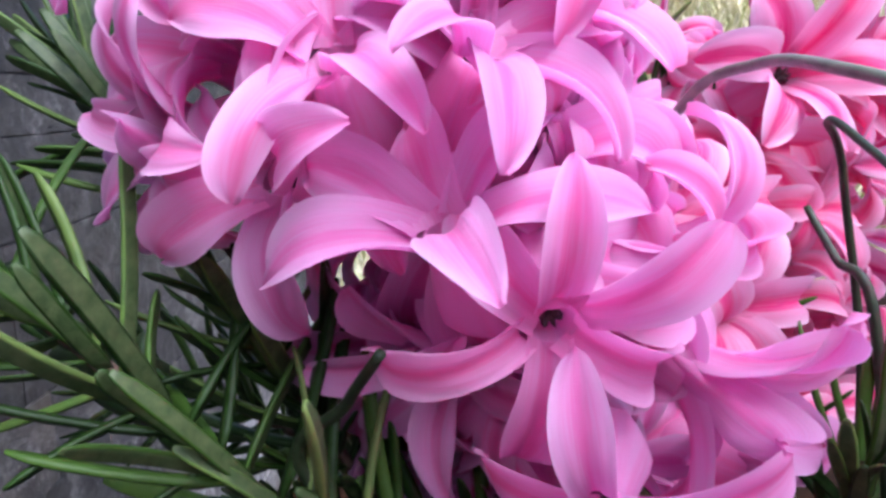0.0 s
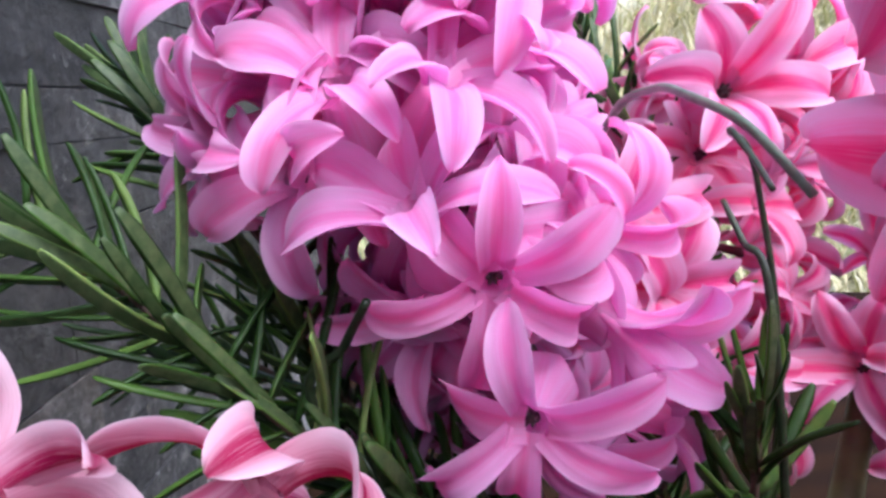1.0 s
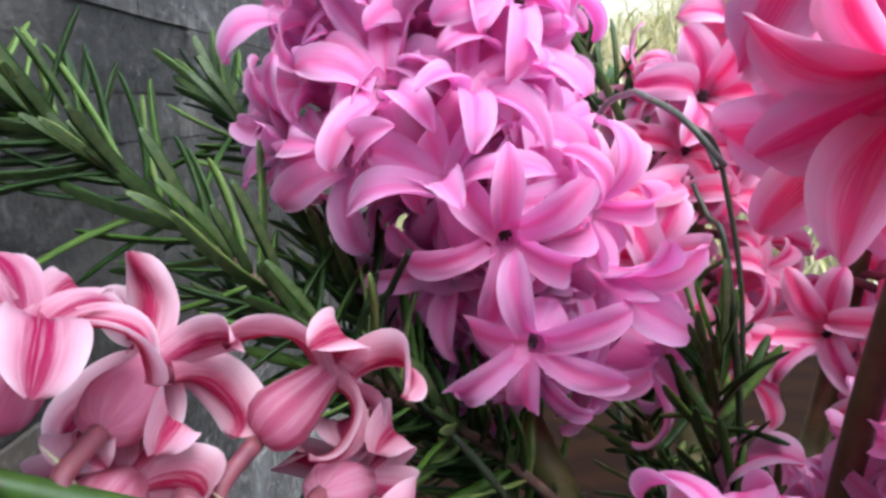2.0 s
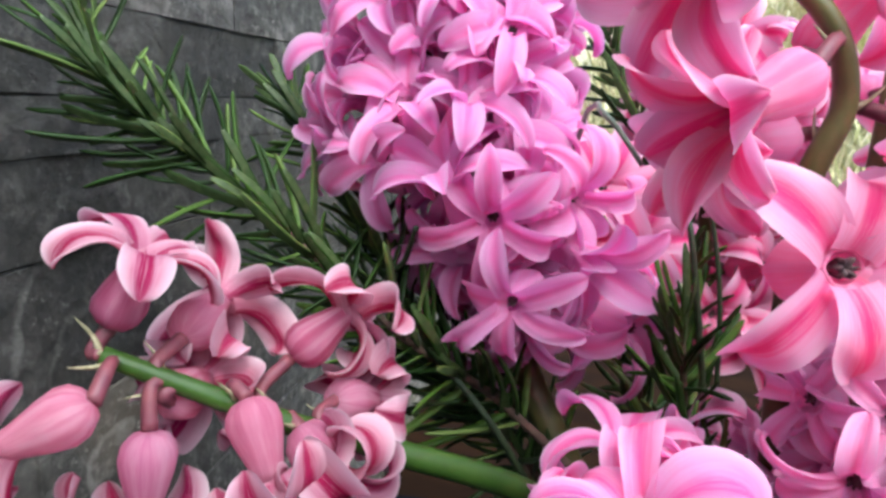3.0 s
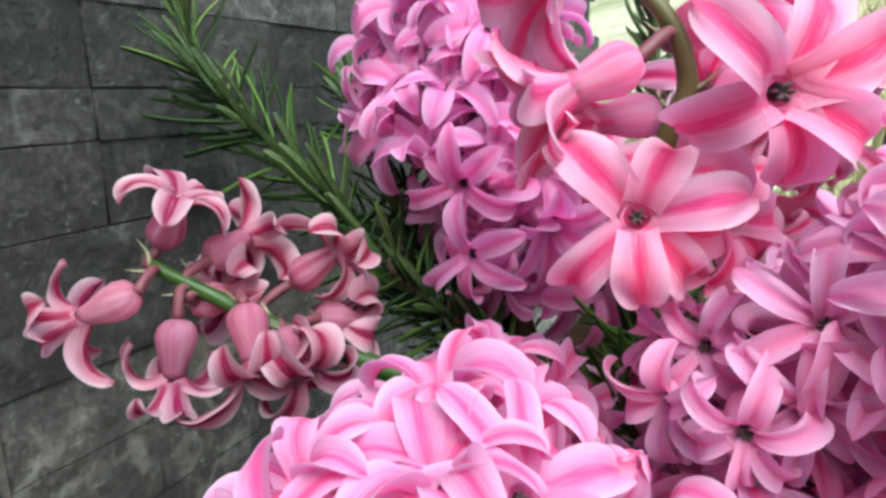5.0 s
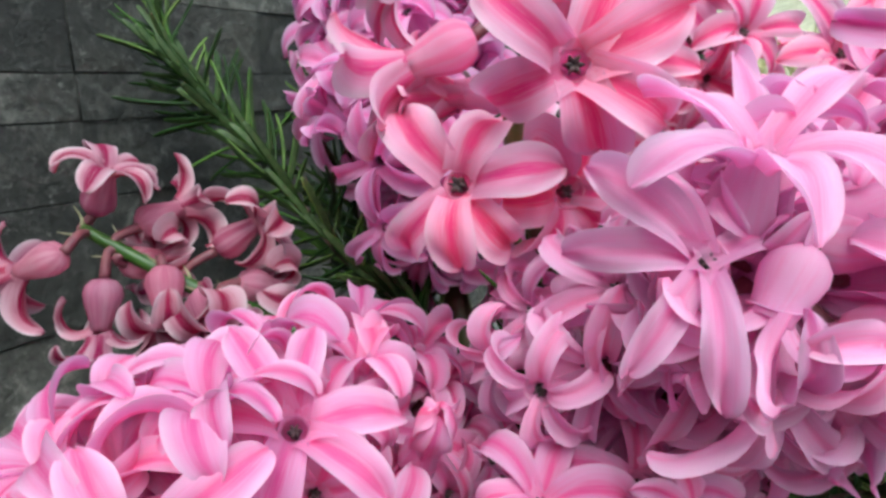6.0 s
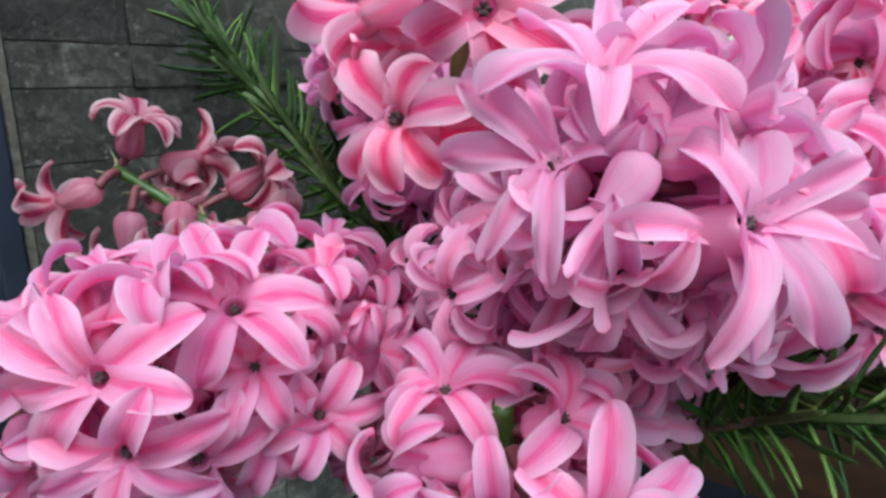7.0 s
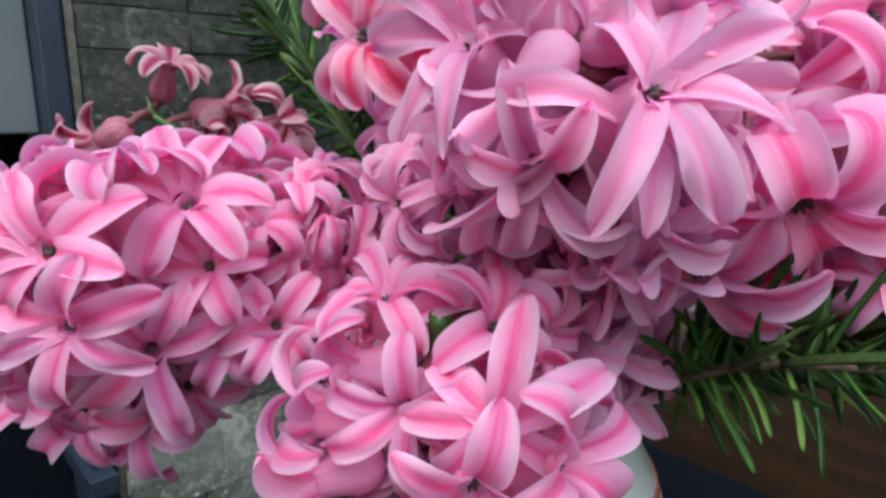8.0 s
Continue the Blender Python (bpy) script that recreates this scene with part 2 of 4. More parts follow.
def tube(line, radius, sides=8, bm=None):
    """A round tube along line; radius: a function of 0..1."""
    bm = bm or bmesh.new()
    rings, side = [], None
    for i, q in enumerate(line):
        ahead = (line[min(i + 1, len(line) - 1)] - line[max(i - 1, 0)]).normalized()
        side = ahead.orthogonal().normalized() if side is None else (side - ahead * side.dot(ahead)).normalized()
        up = ahead.cross(side)
        r = radius(i / (len(line) - 1))
        rings.append([bm.verts.new(q + (side * math.cos(a) + up * math.sin(a)) * r) for a in (2 * math.pi * k / sides for k in range(sides))])
    for a, b in zip(rings, rings[1:]):
        for k in range(sides):
            bm.faces.new((a[k], a[(k + 1) % sides], b[(k + 1) % sides], b[k]))
    bm.faces.new(rings[0][::-1])
    bm.faces.new(rings[-1])
    return bm


def lathe(profile, sides=32, bm=None):
    """Turns (radius, height) pairs round z."""
    bm = bm or bmesh.new()
    rings = [[bm.verts.new((r * math.cos(a), r * math.sin(a), z)) for a in (2 * math.pi * k / sides for k in range(sides))] for r, z in profile]
    for a, b in zip(rings, rings[1:]):
        for k in range(sides):
            bm.faces.new((a[k], a[(k + 1) % sides], b[(k + 1) % sides], b[k]))
    bm.faces.new(rings[0][::-1])
    bm.faces.new(rings[-1])
    return bm


def block(x0, x1, y0, y1, z0, z1, bevel=0.0, bm=None):
    bm = bm or bmesh.new()
    made = bmesh.ops.create_cube(bm, size=1.0, matrix=Matrix.Translation(((x0 + x1) / 2, (y0 + y1) / 2, (z0 + z1) / 2)) @ Matrix.Diagonal((x1 - x0, y1 - y0, z1 - z0, 1)))
    if bevel:
        edges = list({e for v in made["verts"] for e in v.link_edges})
        bmesh.ops.bevel(bm, geom=edges, offset=bevel, segments=2, affect="EDGES", profile=0.6)
    return bm


# ---- ground and bank ----
def ground_height(x, y):
    d = max(0.0, 0.55 * x + 0.84 * y - 0.95)
    rise = 2.6 * (1 - math.exp(-d / 2.6))
    return rise + 0.05 * noise.noise((x * 0.9, y * 0.9, 0)) * min(1, d)


def ground():
    xs = [-400, -120, -40, -14, -6] + [-4 + 0.5 * i for i in range(33)] + [14, 20, 40, 120, 400]
    bm = bmesh.new()
    rows = [[bm.verts.new((x, y, ground_height(x, y))) for x in xs] for y in xs]
    for a, b in zip(rows, rows[1:]):
        for i in range(len(xs) - 1):
            bm.faces.new((a[i], a[i + 1], b[i + 1], b[i]))
    tagged(new("ground", mesh_of("ground", bm, STRAW)), "dry straw-coloured grass bank rising behind the table", "ground", kind="structure")
    rng = random.Random(5)
    verts, faces = [], []
    for _ in range(16000):
        x, y = rng.uniform(-0.4, 2.6), rng.uniform(0.75, 2.9)
        z = ground_height(x, y)
        h, a, lean = rng.uniform(0.05, 0.2), rng.uniform(0, 6.28), rng.uniform(0.3, 1.4)
        w = rng.uniform(0.002, 0.005)
        dx, dy = math.cos(a), math.sin(a)
        n = len(verts)
        verts += [(x - dy * w, y + dx * w, z - 0.01), (x + dy * w, y - dx * w, z - 0.01),
                  (x + dx * h * lean * 0.4 + dy * w, y + dy * h * lean * 0.4 - dx * w, z + h * 0.6), (x + dx * h * lean * 0.4 - dy * w, y + dy * h * lean * 0.4 + dx * w, z + h * 0.6),
                  (x + dx * h * lean, y + dy * h * lean, z + h * 0.8)]
        faces += [(n, n + 1, n + 2, n + 3), (n + 3, n + 2, n + 4)]
    me = bpy.data.meshes.new("grass")
    me.from_pydata(verts, [], faces)
    me.materials.append(BLADES)
    tagged(new("grass", me), "tangled dry straw grass blades on the bank", "grass", kind="stuff")


ground()

# ---- wall, window, table ----
WALL_X, WALL_END = -0.112, 0.0065


def stone_wall():
    wall = tagged(new("wall_west", mesh_of("wall_west", block(WALL_X - 0.22, WALL_X - 0.0016, WALL_END, 0.735, -0.05, 2.5), MORTAR)), "dark grey split-slate stone wall with thin mortar joints", "wall", kind="structure")
    rng = random.Random(11)
    levels = [0.8869, 0.919, 0.9695, 1.0002, 1.0186, 1.048]
    while levels[0] > 0.62:
        levels.insert(0, levels[0] - rng.uniform(0.022, 0.048))
    while levels[-1] < 1.32:
        levels.append(levels[-1] + rng.uniform(0.022, 0.045))
    for z0, z1 in zip(levels, levels[1:]):
        y = WALL_END + 0.004
        first = 0.0490 if 0.96 < z0 < 1.03 else rng.uniform(0.035, 0.075)
        while y < 0.72:
            w = first or rng.uniform(0.05, 0.15)
            first = 0
            g = 0.00035
            bm = bmesh.new()
            ny, nz = max(3, int(w / 0.012)), max(2, int((z1 - z0) / 0.01))
            proud = rng.uniform(-0.0007, 0.0010)
            seed = rng.uniform(0, 90)
            rows = []
            for j in range(nz + 1):
                row = []
                for i in range(ny + 1):
                    yy, zz = y + g + (w - 2 * g) * i / ny, z0 + g + (z1 - z0 - 2 * g) * j / nz
                    edge = i in (0, ny) or j in (0, nz)
                    d = proud + 0.0009 * noise.noise((yy * 55 + seed, zz * 55, 1.7)) - (0.0002 if edge else 0)
                    jig = 0.0005 * noise.noise((yy * 80, zz * 80, seed)) if edge else 0
                    row.append(bm.verts.new((WALL_X + d, yy + jig, zz + jig)))
                rows.append(row)
            for a, b in zip(rows, rows[1:]):
                for i in range(ny):
                    bm.faces.new((a[i], a[i + 1], b[i + 1], b[i]))
            rim = rows[0] + [r[-1] for r in rows[1:]] + rows[-1][-2::-1] + [r[0] for r in rows[-2:0:-1]]
            back = [bm.verts.new((WALL_X - 0.006, v.co.y, v.co.z)) for v in rim]
            rim = [bm.verts.new(v.co) for v in rim]
            for k in range(len(rim)):
                bm.faces.new((rim[k], back[k], back[(k + 1) % len(rim)], rim[(k + 1) % len(rim)]))
            tone = STONE_PALE if z1 < 0.85 else STONE_TAN if 0.86 < z0 < 0.915 and y < 0.1 else STONE_GREY if z0 > 1.03 or z0 < 0.915 else STONE
            part("stone", mesh_of("stone", bm, tone), wall)
            y += w
    part("mortar_edge", mesh_of("mortar_edge", block(WALL_X - 0.005, WALL_X + 0.0006, WALL_END + 0.0002, WALL_END + 0.0038, 0.6, 1.32, 0.0005), EDGE), wall, label="pale beige mortar edge")
    # plain wall on the far side of the window
    tagged(new("wall_south", mesh_of("wall_south", block(WALL_X - 0.22, WALL_X, -2.6, -0.92, -0.05, 2.5), MORTAR)), "plain grey mortared wall beyond the window", "wall", kind="structure")
    # unseen plain wall, added behind the camera to cut low frontal light
    tagged(new("wall_back", mesh_of("wall_back", block(WALL_X - 0.22, 2.4, -2.8, -2.602, -0.05, 2.5), MORTAR)), "unseen plain grey wall added to block low light", "wall", kind="structure")


def window():
    w = thing("window_1", (WALL_X, 0, 0.9), "window in a navy painted frame beside the stone wall", "window", kind="structure")
    inv = Matrix.Translation((-WALL_X, 0, -0.9))
    def piece(name, bm, mat, label=""):
        bm.transform(inv)
        part(name, mesh_of(name, bm, mat, smooth=False), w, label=label)
    piece("window_frame", block(WALL_X - 0.05, WALL_X + 0.003, -0.0045, WALL_END - 0.001, 0.55, 2.2, 0.0012), NAVY)
    piece("window_frame", block(WALL_X - 0.05, WALL_X + 0.003, -0.92, -0.9, 0.55, 2.2, 0.0012), NAVY)
    piece("pane", block(WALL_X - 0.03, WALL_X - 0.012, -0.899, -0.005, 0.964, 2.2, 0.001), PANEL, "pale grey panel above the dark gap")
    # a set-back near-black sheet closes the gap below the panel
    piece("pane", block(WALL_X - 0.045, WALL_X - 0.038, -0.899, -0.005, 0.55, 0.963), CLOTH, "near-black sheet behind the gap below the panel")
    piece("window_sill", block(WALL_X - 0.05, WALL_X + 0.012, -0.008, WALL_END - 0.002, 0.796, 0.806, 0.001), NAVY)


def table():
    t = thing("table", (0.35, 0.35, 0), "brown stained wooden garden table", "table")
    top = block(-0.44, 0.55, -0.75, 0.6, 0.705, 0.735, 0.004)
    part("tabletop", mesh_of("tabletop", top, WOOD, smooth=False), t)
    leg = mesh_of("leg", block(-0.025, 0.025, -0.025, 0.025, 0.0, 0.704, 0.004), WOOD, smooth=False)
    for x, y in ((-0.38, -0.68), (0.48, -0.68), (-0.38, 0.3), (0.48, 0.3)):
        part("leg", leg, t, Matrix.Translation((x, y, ground_height(0.35 + x, 0.35 + y))))
    # navy mat; its wide near-black spread also paints the shade under the flowers
    mat_bm = block(-0.16, 0.22, -0.30, 0.25, 0.0, 0.003, 0.001)
    cloth = new("table_mat", mesh_of("table_mat", mat_bm, CLOTH, smooth=False))
    cloth.location = (0.06, 0.08, 0.7355)
    tagged(cloth, "dark navy woven table mat under the vase", "table mat")


def vase():
    v = thing("vase", (VASE[0], VASE[1], 0.739), "white glazed ceramic vase with painted red stripes", "vase")
    outer = [(0.036, 0.0), (0.042, 0.004), (0.050, 0.03), (0.055, 0.07), (0.054, 0.105), (0.048, 0.135), (0.040, 0.153), (0.040, 0.164), (0.042, 0.169)]
    inner = [(0.040, 0.1685), (0.037, 0.162), (0.036, 0.153), (0.044, 0.135), (0.050, 0.09), (0.050, 0.06), (0.04, 0.01)]
    part("body", mesh_of("body", lathe([(r, z * 0.93) for r, z in outer + inner], 48), CERAMIC), v)
    for z, r in ((0.93 * a, b) for a, b in ((0.120, 0.0512), (0.126, 0.0500), (0.132, 0.0488), (0.138, 0.0470))):
        band = lathe([(r - 0.002, z - 0.0012), (r + 0.0006, z - 0.001), (r - 0.0001, z + 0.001), (r - 0.003, z + 0.0012)], 48)
        part("stripe", mesh_of("stripe", band, CERAMIC_RED), v, label="painted red stripe")


VASE = (0.081, 0.074)
stone_wall()
window()
table()
vase()


# ---- hyacinths ----
def petal_mesh(name, mat, style, variant, bend=None, neck=0):
    """One fleshy petal from the throat outwards; x is outwards, z the way the floret faces."""
    rng = random.Random(style * 31 + variant)
    start, end, length, half = {0: (10, 122, 0.0215, 0.0043), 1: (14, 182, 0.0222, 0.0044), 2: (18, 262, 0.0222, 0.0042),
                                3: (16, -22, 0.0165, 0.0046), 4: (10, -55, 0.0130, 0.0047), 6: (10, 100, 0.0210, 0.0044)}[style]
    if bend is None:
        end += rng.uniform(-25, 25) * (style not in (3, 4))
    else:
        start, end, length = (neck, bend, 0.0200) if neck else (10, bend, 0.0215)
    length *= rng.uniform(0.9, 1.1) if bend is None else 1.0
    half *= rng.uniform(0.9, 1.12)
    curl, twist, sway = rng.uniform(0.35, 0.7), rng.uniform(-0.7, 0.7), rng.uniform(-0.16, 0.16) * (bend is None or 0.4)
    flip, wave, hood = rng.uniform(-0.25, 0.6), rng.uniform(0, 6), rng.uniform(0.35, 0.9)
    widest, blunt = rng.uniform(0.42, 0.58), rng.uniform(1.5, 2.1) if mat is LILAC else rng.uniform(1.9, 2.9)
    crinkle = 0.0016 if mat is BLUSH else 0.0009
    n, m = 18, 10
    bm = bmesh.new()
    uv = bm.loops.layers.uv.new("UVMap")
    x, z = (0.0029, -0.0038) if neck else (0.0030, -0.0085)
    top, low, info = [], [], {}
    for j in range(n + 1):
        s = 1 - (1 - j / n) ** 1.5
        ds = s - (1 - (1 - (j - 1) / n) ** 1.5) if j else 0
        th = radians(start + (end - start) * s ** ((1.6, 1.35, 1.3, 1.2, 1.2, 0.7, 1.9)[style] if bend is None else 1.0 if neck else 1.5))
        if j:
            x += math.sin(th) * length * ds
            z += math.cos(th) * length * ds
        rise = 0.5 - 0.5 * math.cos(min(1, s / widest) * math.pi)
        wide = half * ((0.70 + 0.30 * rise) if neck else (0.54 + 0.46 * rise)) * max(0.03, 1 - max(0, (s - widest) / (1 - widest)) ** blunt) ** 0.6
        norm = Vector((-math.cos(th), 0, math.sin(th)))
        for side, rows in ((1, top), (-1, low)):
            row = []
            for i in range(m + 1):
                u = 2 * i / m - 1
                cup = (curl * (1.0 - s) - flip * s * (1 - s) * 1.8 + hood * s ** 4) * wide * u * u - 0.0005 * math.exp(-(u * 4.2) ** 2) * (1 - s ** 4) + 0.00014 * math.cos(u * 12) * (1 - s * s)
                thick = (0.00052 * (1 - u * u) + 0.00008) * (1 - 0.5 * s) * side
                ripple = crinkle * s * math.sin(s * 7 + wave + (2.2 if u > 0 else 0)) * u * u
                crumple = (0.0011 if mat is LILAC else 0.0019) * s * noise.noise((u * 1.3 + variant * 7.1, s * 2.6, style * 3.3))
                p = Vector((x, 0, z)) + norm * (cup + thick + ripple + crumple + twist * s * wide * u)
                p.y += wide * u + sway * length * s * s
                v = bm.verts.new(p)
                info[v] = (u * 0.5 + 0.5, s)
                row.append(v)
            rows.append(row)
    for rows, flip in ((top, False), (low, True)):
        for a, b in zip(rows, rows[1:]):
            for i in range(m):
                q = (a[i], a[i + 1], b[i + 1], b[i])
                f = bm.faces.new(q[::-1] if flip else q)
                for lp in f.loops:
                    lp[uv].uv = info[lp.vert]
    me = bpy.data.meshes.new(name)
    bm.normal_update()
    bm.to_mesh(me)
    bm.free()
    me.materials.append(mat)
    me.polygons.foreach_set("use_smooth", [True] * len(me.polygons))
    return me


def bell_mesh(mat, long=False):
    """The swollen tube of a floret, open at the throat, with six shallow ribs."""
    prof = [(0.0012, -0.0215), (0.0034, -0.0208), (0.0050, -0.0186), (0.0055, -0.0162), (0.0050, -0.0134), (0.0042, -0.0107), (0.0037, -0.0085), (0.0038, -0.0066),
            (0.0034, -0.0064), (0.0030, -0.0085), (0.0025, -0.0110), (0.0012, -0.0140)]
    if long:
        prof = [(0.0012, -0.0205), (0.0036, -0.0198), (0.0053, -0.0178), (0.0058, -0.0152), (0.0052, -0.0120), (0.0042, -0.0088), (0.0033, -0.0056), (0.0030, -0.0034), (0.0026, -0.0035), (0.0024, -0.0055), (0.0022, -0.0090), (0.0010, -0.0130)]
    bm = bmesh.new()
    uv = bm.loops.layers.uv.new("UVMap")
    sides, rings = 18, []
    for r, z in prof:
        rings.append([bm.verts.new((r * (1 + 0.045 * math.cos(6 * a)) * math.cos(a), r * (1 + 0.045 * math.cos(6 * a)) * math.sin(a), z)) for a in (2 * math.pi * k / sides for k in range(sides))])
    for j, (a, b) in enumerate(zip(rings, rings[1:])):
        for k in range(sides):
            f = bm.faces.new((a[k], a[(k + 1) % sides], b[(k + 1) % sides], b[k]))
            for lp, (kk, jj) in zip(f.loops, ((k, j), (k + 1, j), (k + 1, j + 1), (k, j + 1))):
                lp[uv].uv = (0.71 + 0.035 * math.cos(6 * 2 * math.pi * kk / sides + 0.5), min(1, jj / 7) * 0.5)
    bm.faces.new(rings[0][::-1])
    bm.faces.new(rings[-1])
    return mesh_of("floret", bm, mat)


def anther_mesh():
    """The six dark anthers, grown together into a lobed ring inside the throat."""
    bm, rings = bmesh.new(), []
    for r, z in ((0.0005, -0.0128), (0.0010, -0.0104), (0.0013, -0.0086), (0.0010, -0.0072), (0.0002, -0.0082)):
        rings.append([bm.verts.new((r * (1 + 0.35 * math.cos(6 * a)) * math.cos(a), r * (1 + 0.35 * math.cos(6 * a)) * math.sin(a), z + 0.0004 * math.cos(6 * a))) for a in (2 * math.pi * k / 24 for k in range(24))])
    for a, b in zip(rings, rings[1:]):
        for k in range(24):
            bm.faces.new((a[k], a[(k + 1) % 24], b[(k + 1) % 24], b[k]))
    bm.faces.new(rings[0][::-1])
    bm.faces.new(rings[-1])
    return mesh_of("stamen", bm, ANTHER)


ANTHERS = anther_mesh()
PETALS, BELLS = {}, {}
GROUP = "cut hyacinths in the vase"


class Spike:
    """A hyacinth: stem, and florets set round its axis."""

    def __init__(self, label, axis, petal, stem, pedicel, thick, broad=1.0, neck=0):
        self.axis = [Vector(q) for q in axis]
        self.line = smooth_line(axis, 10)
        self.petal, self.pedicel, self.broad, self.thin, self.neck = petal, pedicel, broad, thick < 0.0034, neck
        mouth = Vector((VASE[0], VASE[1], 0.88))
        first = self.axis[0]
        inside = mouth + (Vector((first.x, first.y, 0.88)) - mouth).normalized() * min(0.026, (Vector((first.x, first.y, 0.88)) - mouth).length)
        self.foot = inside - Vector((0, 0, 0.115))
        self.ob = thing("hyacinth", self.foot, label, "hyacinth", GROUP)
        way = smooth_line([self.foot, inside, *self.axis], 10)
        way = [q - self.foot for q in way]
        part("stem", mesh_of("stem", tube(way, lambda s: thick * (1 - 0.5 * s * s), 12), stem), self.ob)
        self.throats, self.rng = [], random.Random(hash(len(label)) % 97)

    def nearest(self, p):
        best = None
        for a, b in zip(self.line, self.line[1:]):
            k = max(0, min(1, (p - a).dot(b - a) / max(1e-9, (b - a).length_squared)))
            q = a + (b - a) * k
            if best is None or (p - q).length < best[0]:
                best = ((p - q).length, q, (b - a).normalized())
        return best


def set_floret(sp, throat, face, roll, style, size, loose=1.0, petals=None):
    rng = sp.rng
    face = face.normalized()
    x = Vector((-face.y, face.x, 0))
    x = x.normalized() if x.length > 1e-4 else Vector((1, 0, 0))
    y = face.cross(x)
    frame_ = Matrix((x, y, face)).transposed().to_4x4()
    m = Matrix.Translation(throat - sp.foot) @ frame_ @ Matrix.Rotation(radians(roll), 4, "Z") @ Matrix.Scale(size, 4)
    key, long = sp.petal.name, sp.neck > 0 and petals is not None
    if (key, long) not in BELLS:
        BELLS[key, long] = bell_mesh(sp.petal, long)
    fl = part("floret", BELLS[key, long], sp.ob, m)
    sp.throats.append(throat)
    for k in range(6 if petals is None else len(petals)):
        variant = rng.randrange(7)
        if petals is not None:
            turn, tilt, bend, reach = petals[k]
            if (key, sp.neck, bend, variant) not in PETALS:
                PETALS[key, sp.neck, bend, variant] = petal_mesh("petal", sp.petal, 0, variant, bend, sp.neck)
            pm = Matrix.Rotation(radians(turn), 4, "Z") @ Matrix.Rotation(radians(tilt), 4, "Y") @ Matrix.Diagonal((reach, sp.broad * (1.06, 0.94)[k % 2], reach, 1))
            part("petal", PETALS[key, sp.neck, bend, variant], fl, pm)
            continue
        kind = (max(0, min(2, style + rng.choice((0, 0, 0, 1, -1)) * (loose == 1))) if style < 3 else rng.choice((6, 6, 6, 0, 1)) if style == 6 else style)
        if (key, kind, variant) not in PETALS:
            PETALS[key, kind, variant] = petal_mesh("petal", sp.petal, kind, variant)
        outer = k % 2
        pm = Matrix.Rotation(radians(60 * k + loose * rng.uniform(-14, 14)), 4, "Z") @ Matrix.Translation((0, 0, -0.0006 * outer)) @ Matrix.Rotation(radians(loose * rng.uniform(-13, 13) + (10 * outer if style in (0, 1, 2, 6) else 0)), 4, "Y") @ Matrix.Diagonal((1, sp.broad * (1.1 if outer else 0.92), 1, 1))
        part("petal", PETALS[key, kind, variant], fl, pm)
    if style not in (3, 4):
        part("stamen", ANTHERS, fl, Matrix.Translation((0, 0, (0.0060 if sp.neck > 45 else 0.0022) * long)) @ Matrix.Scale((1.12 if sp.neck > 45 else 0.85) if long else 1, 4), "dark purple anthers")
    # the little stalk from the axis to the bell
    base = throat - face * 0.0213 * size
    d, q, ahead = sp.nearest(base)
    if d > 0.002:
        mid = q.lerp(base, 0.5) - face * 0.0025 + ahead * min(0.004, d * 0.2)
        line = [v - sp.foot for v in smooth_line([q, mid, base + face * 0.0006], 5)]
        inv = m.inverted()
        part("pedicel", mesh_of("pedicel", tube([inv @ v for v in line], lambda s: (0.0011 + 0.0004 * s) / size, 7), sp.pedicel), fl)
        if sp.thin:
            out = (base - q).normalized()
            bract = tube([inv @ (w - sp.foot) for w in smooth_line([q, q + out * 0.003 + ahead * 0.002, q + out * 0.0055 + ahead * 0.006], 4)], lambda s: 0.0007 * (1.02 - s) ** 0.7 / size, 6)
            part("bract", mesh_of("bract", bract, BRACT), fl, label="small pale papery bract")


def floret(sp, x, y, z, azimuth, elevation, roll, style, size):
    """A floret with its throat at x, y, z millimetres, facing that way."""
    a, e = radians(azimuth), radians(elevation)
    set_floret(sp, Vector((x, y, z)) / 1000, Vector((math.cos(a) * math.cos(e), math.sin(a) * math.cos(e), math.sin(e))), roll, style, size, 0.55)


def bloom(sp, x, y, z, azimuth, elevation, size, *petals):
    """A floret with its petals set one by one: turn round the throat, tilt outwards, bend along the petal (degrees), reach."""
    a, e = radians(azimuth), radians(elevation)
    set_floret(sp, Vector((x, y, z)) / 1000, Vector((math.cos(a) * math.cos(e), math.sin(a) * math.cos(e), math.sin(e))), 0, 0, size, 0.55, petals)


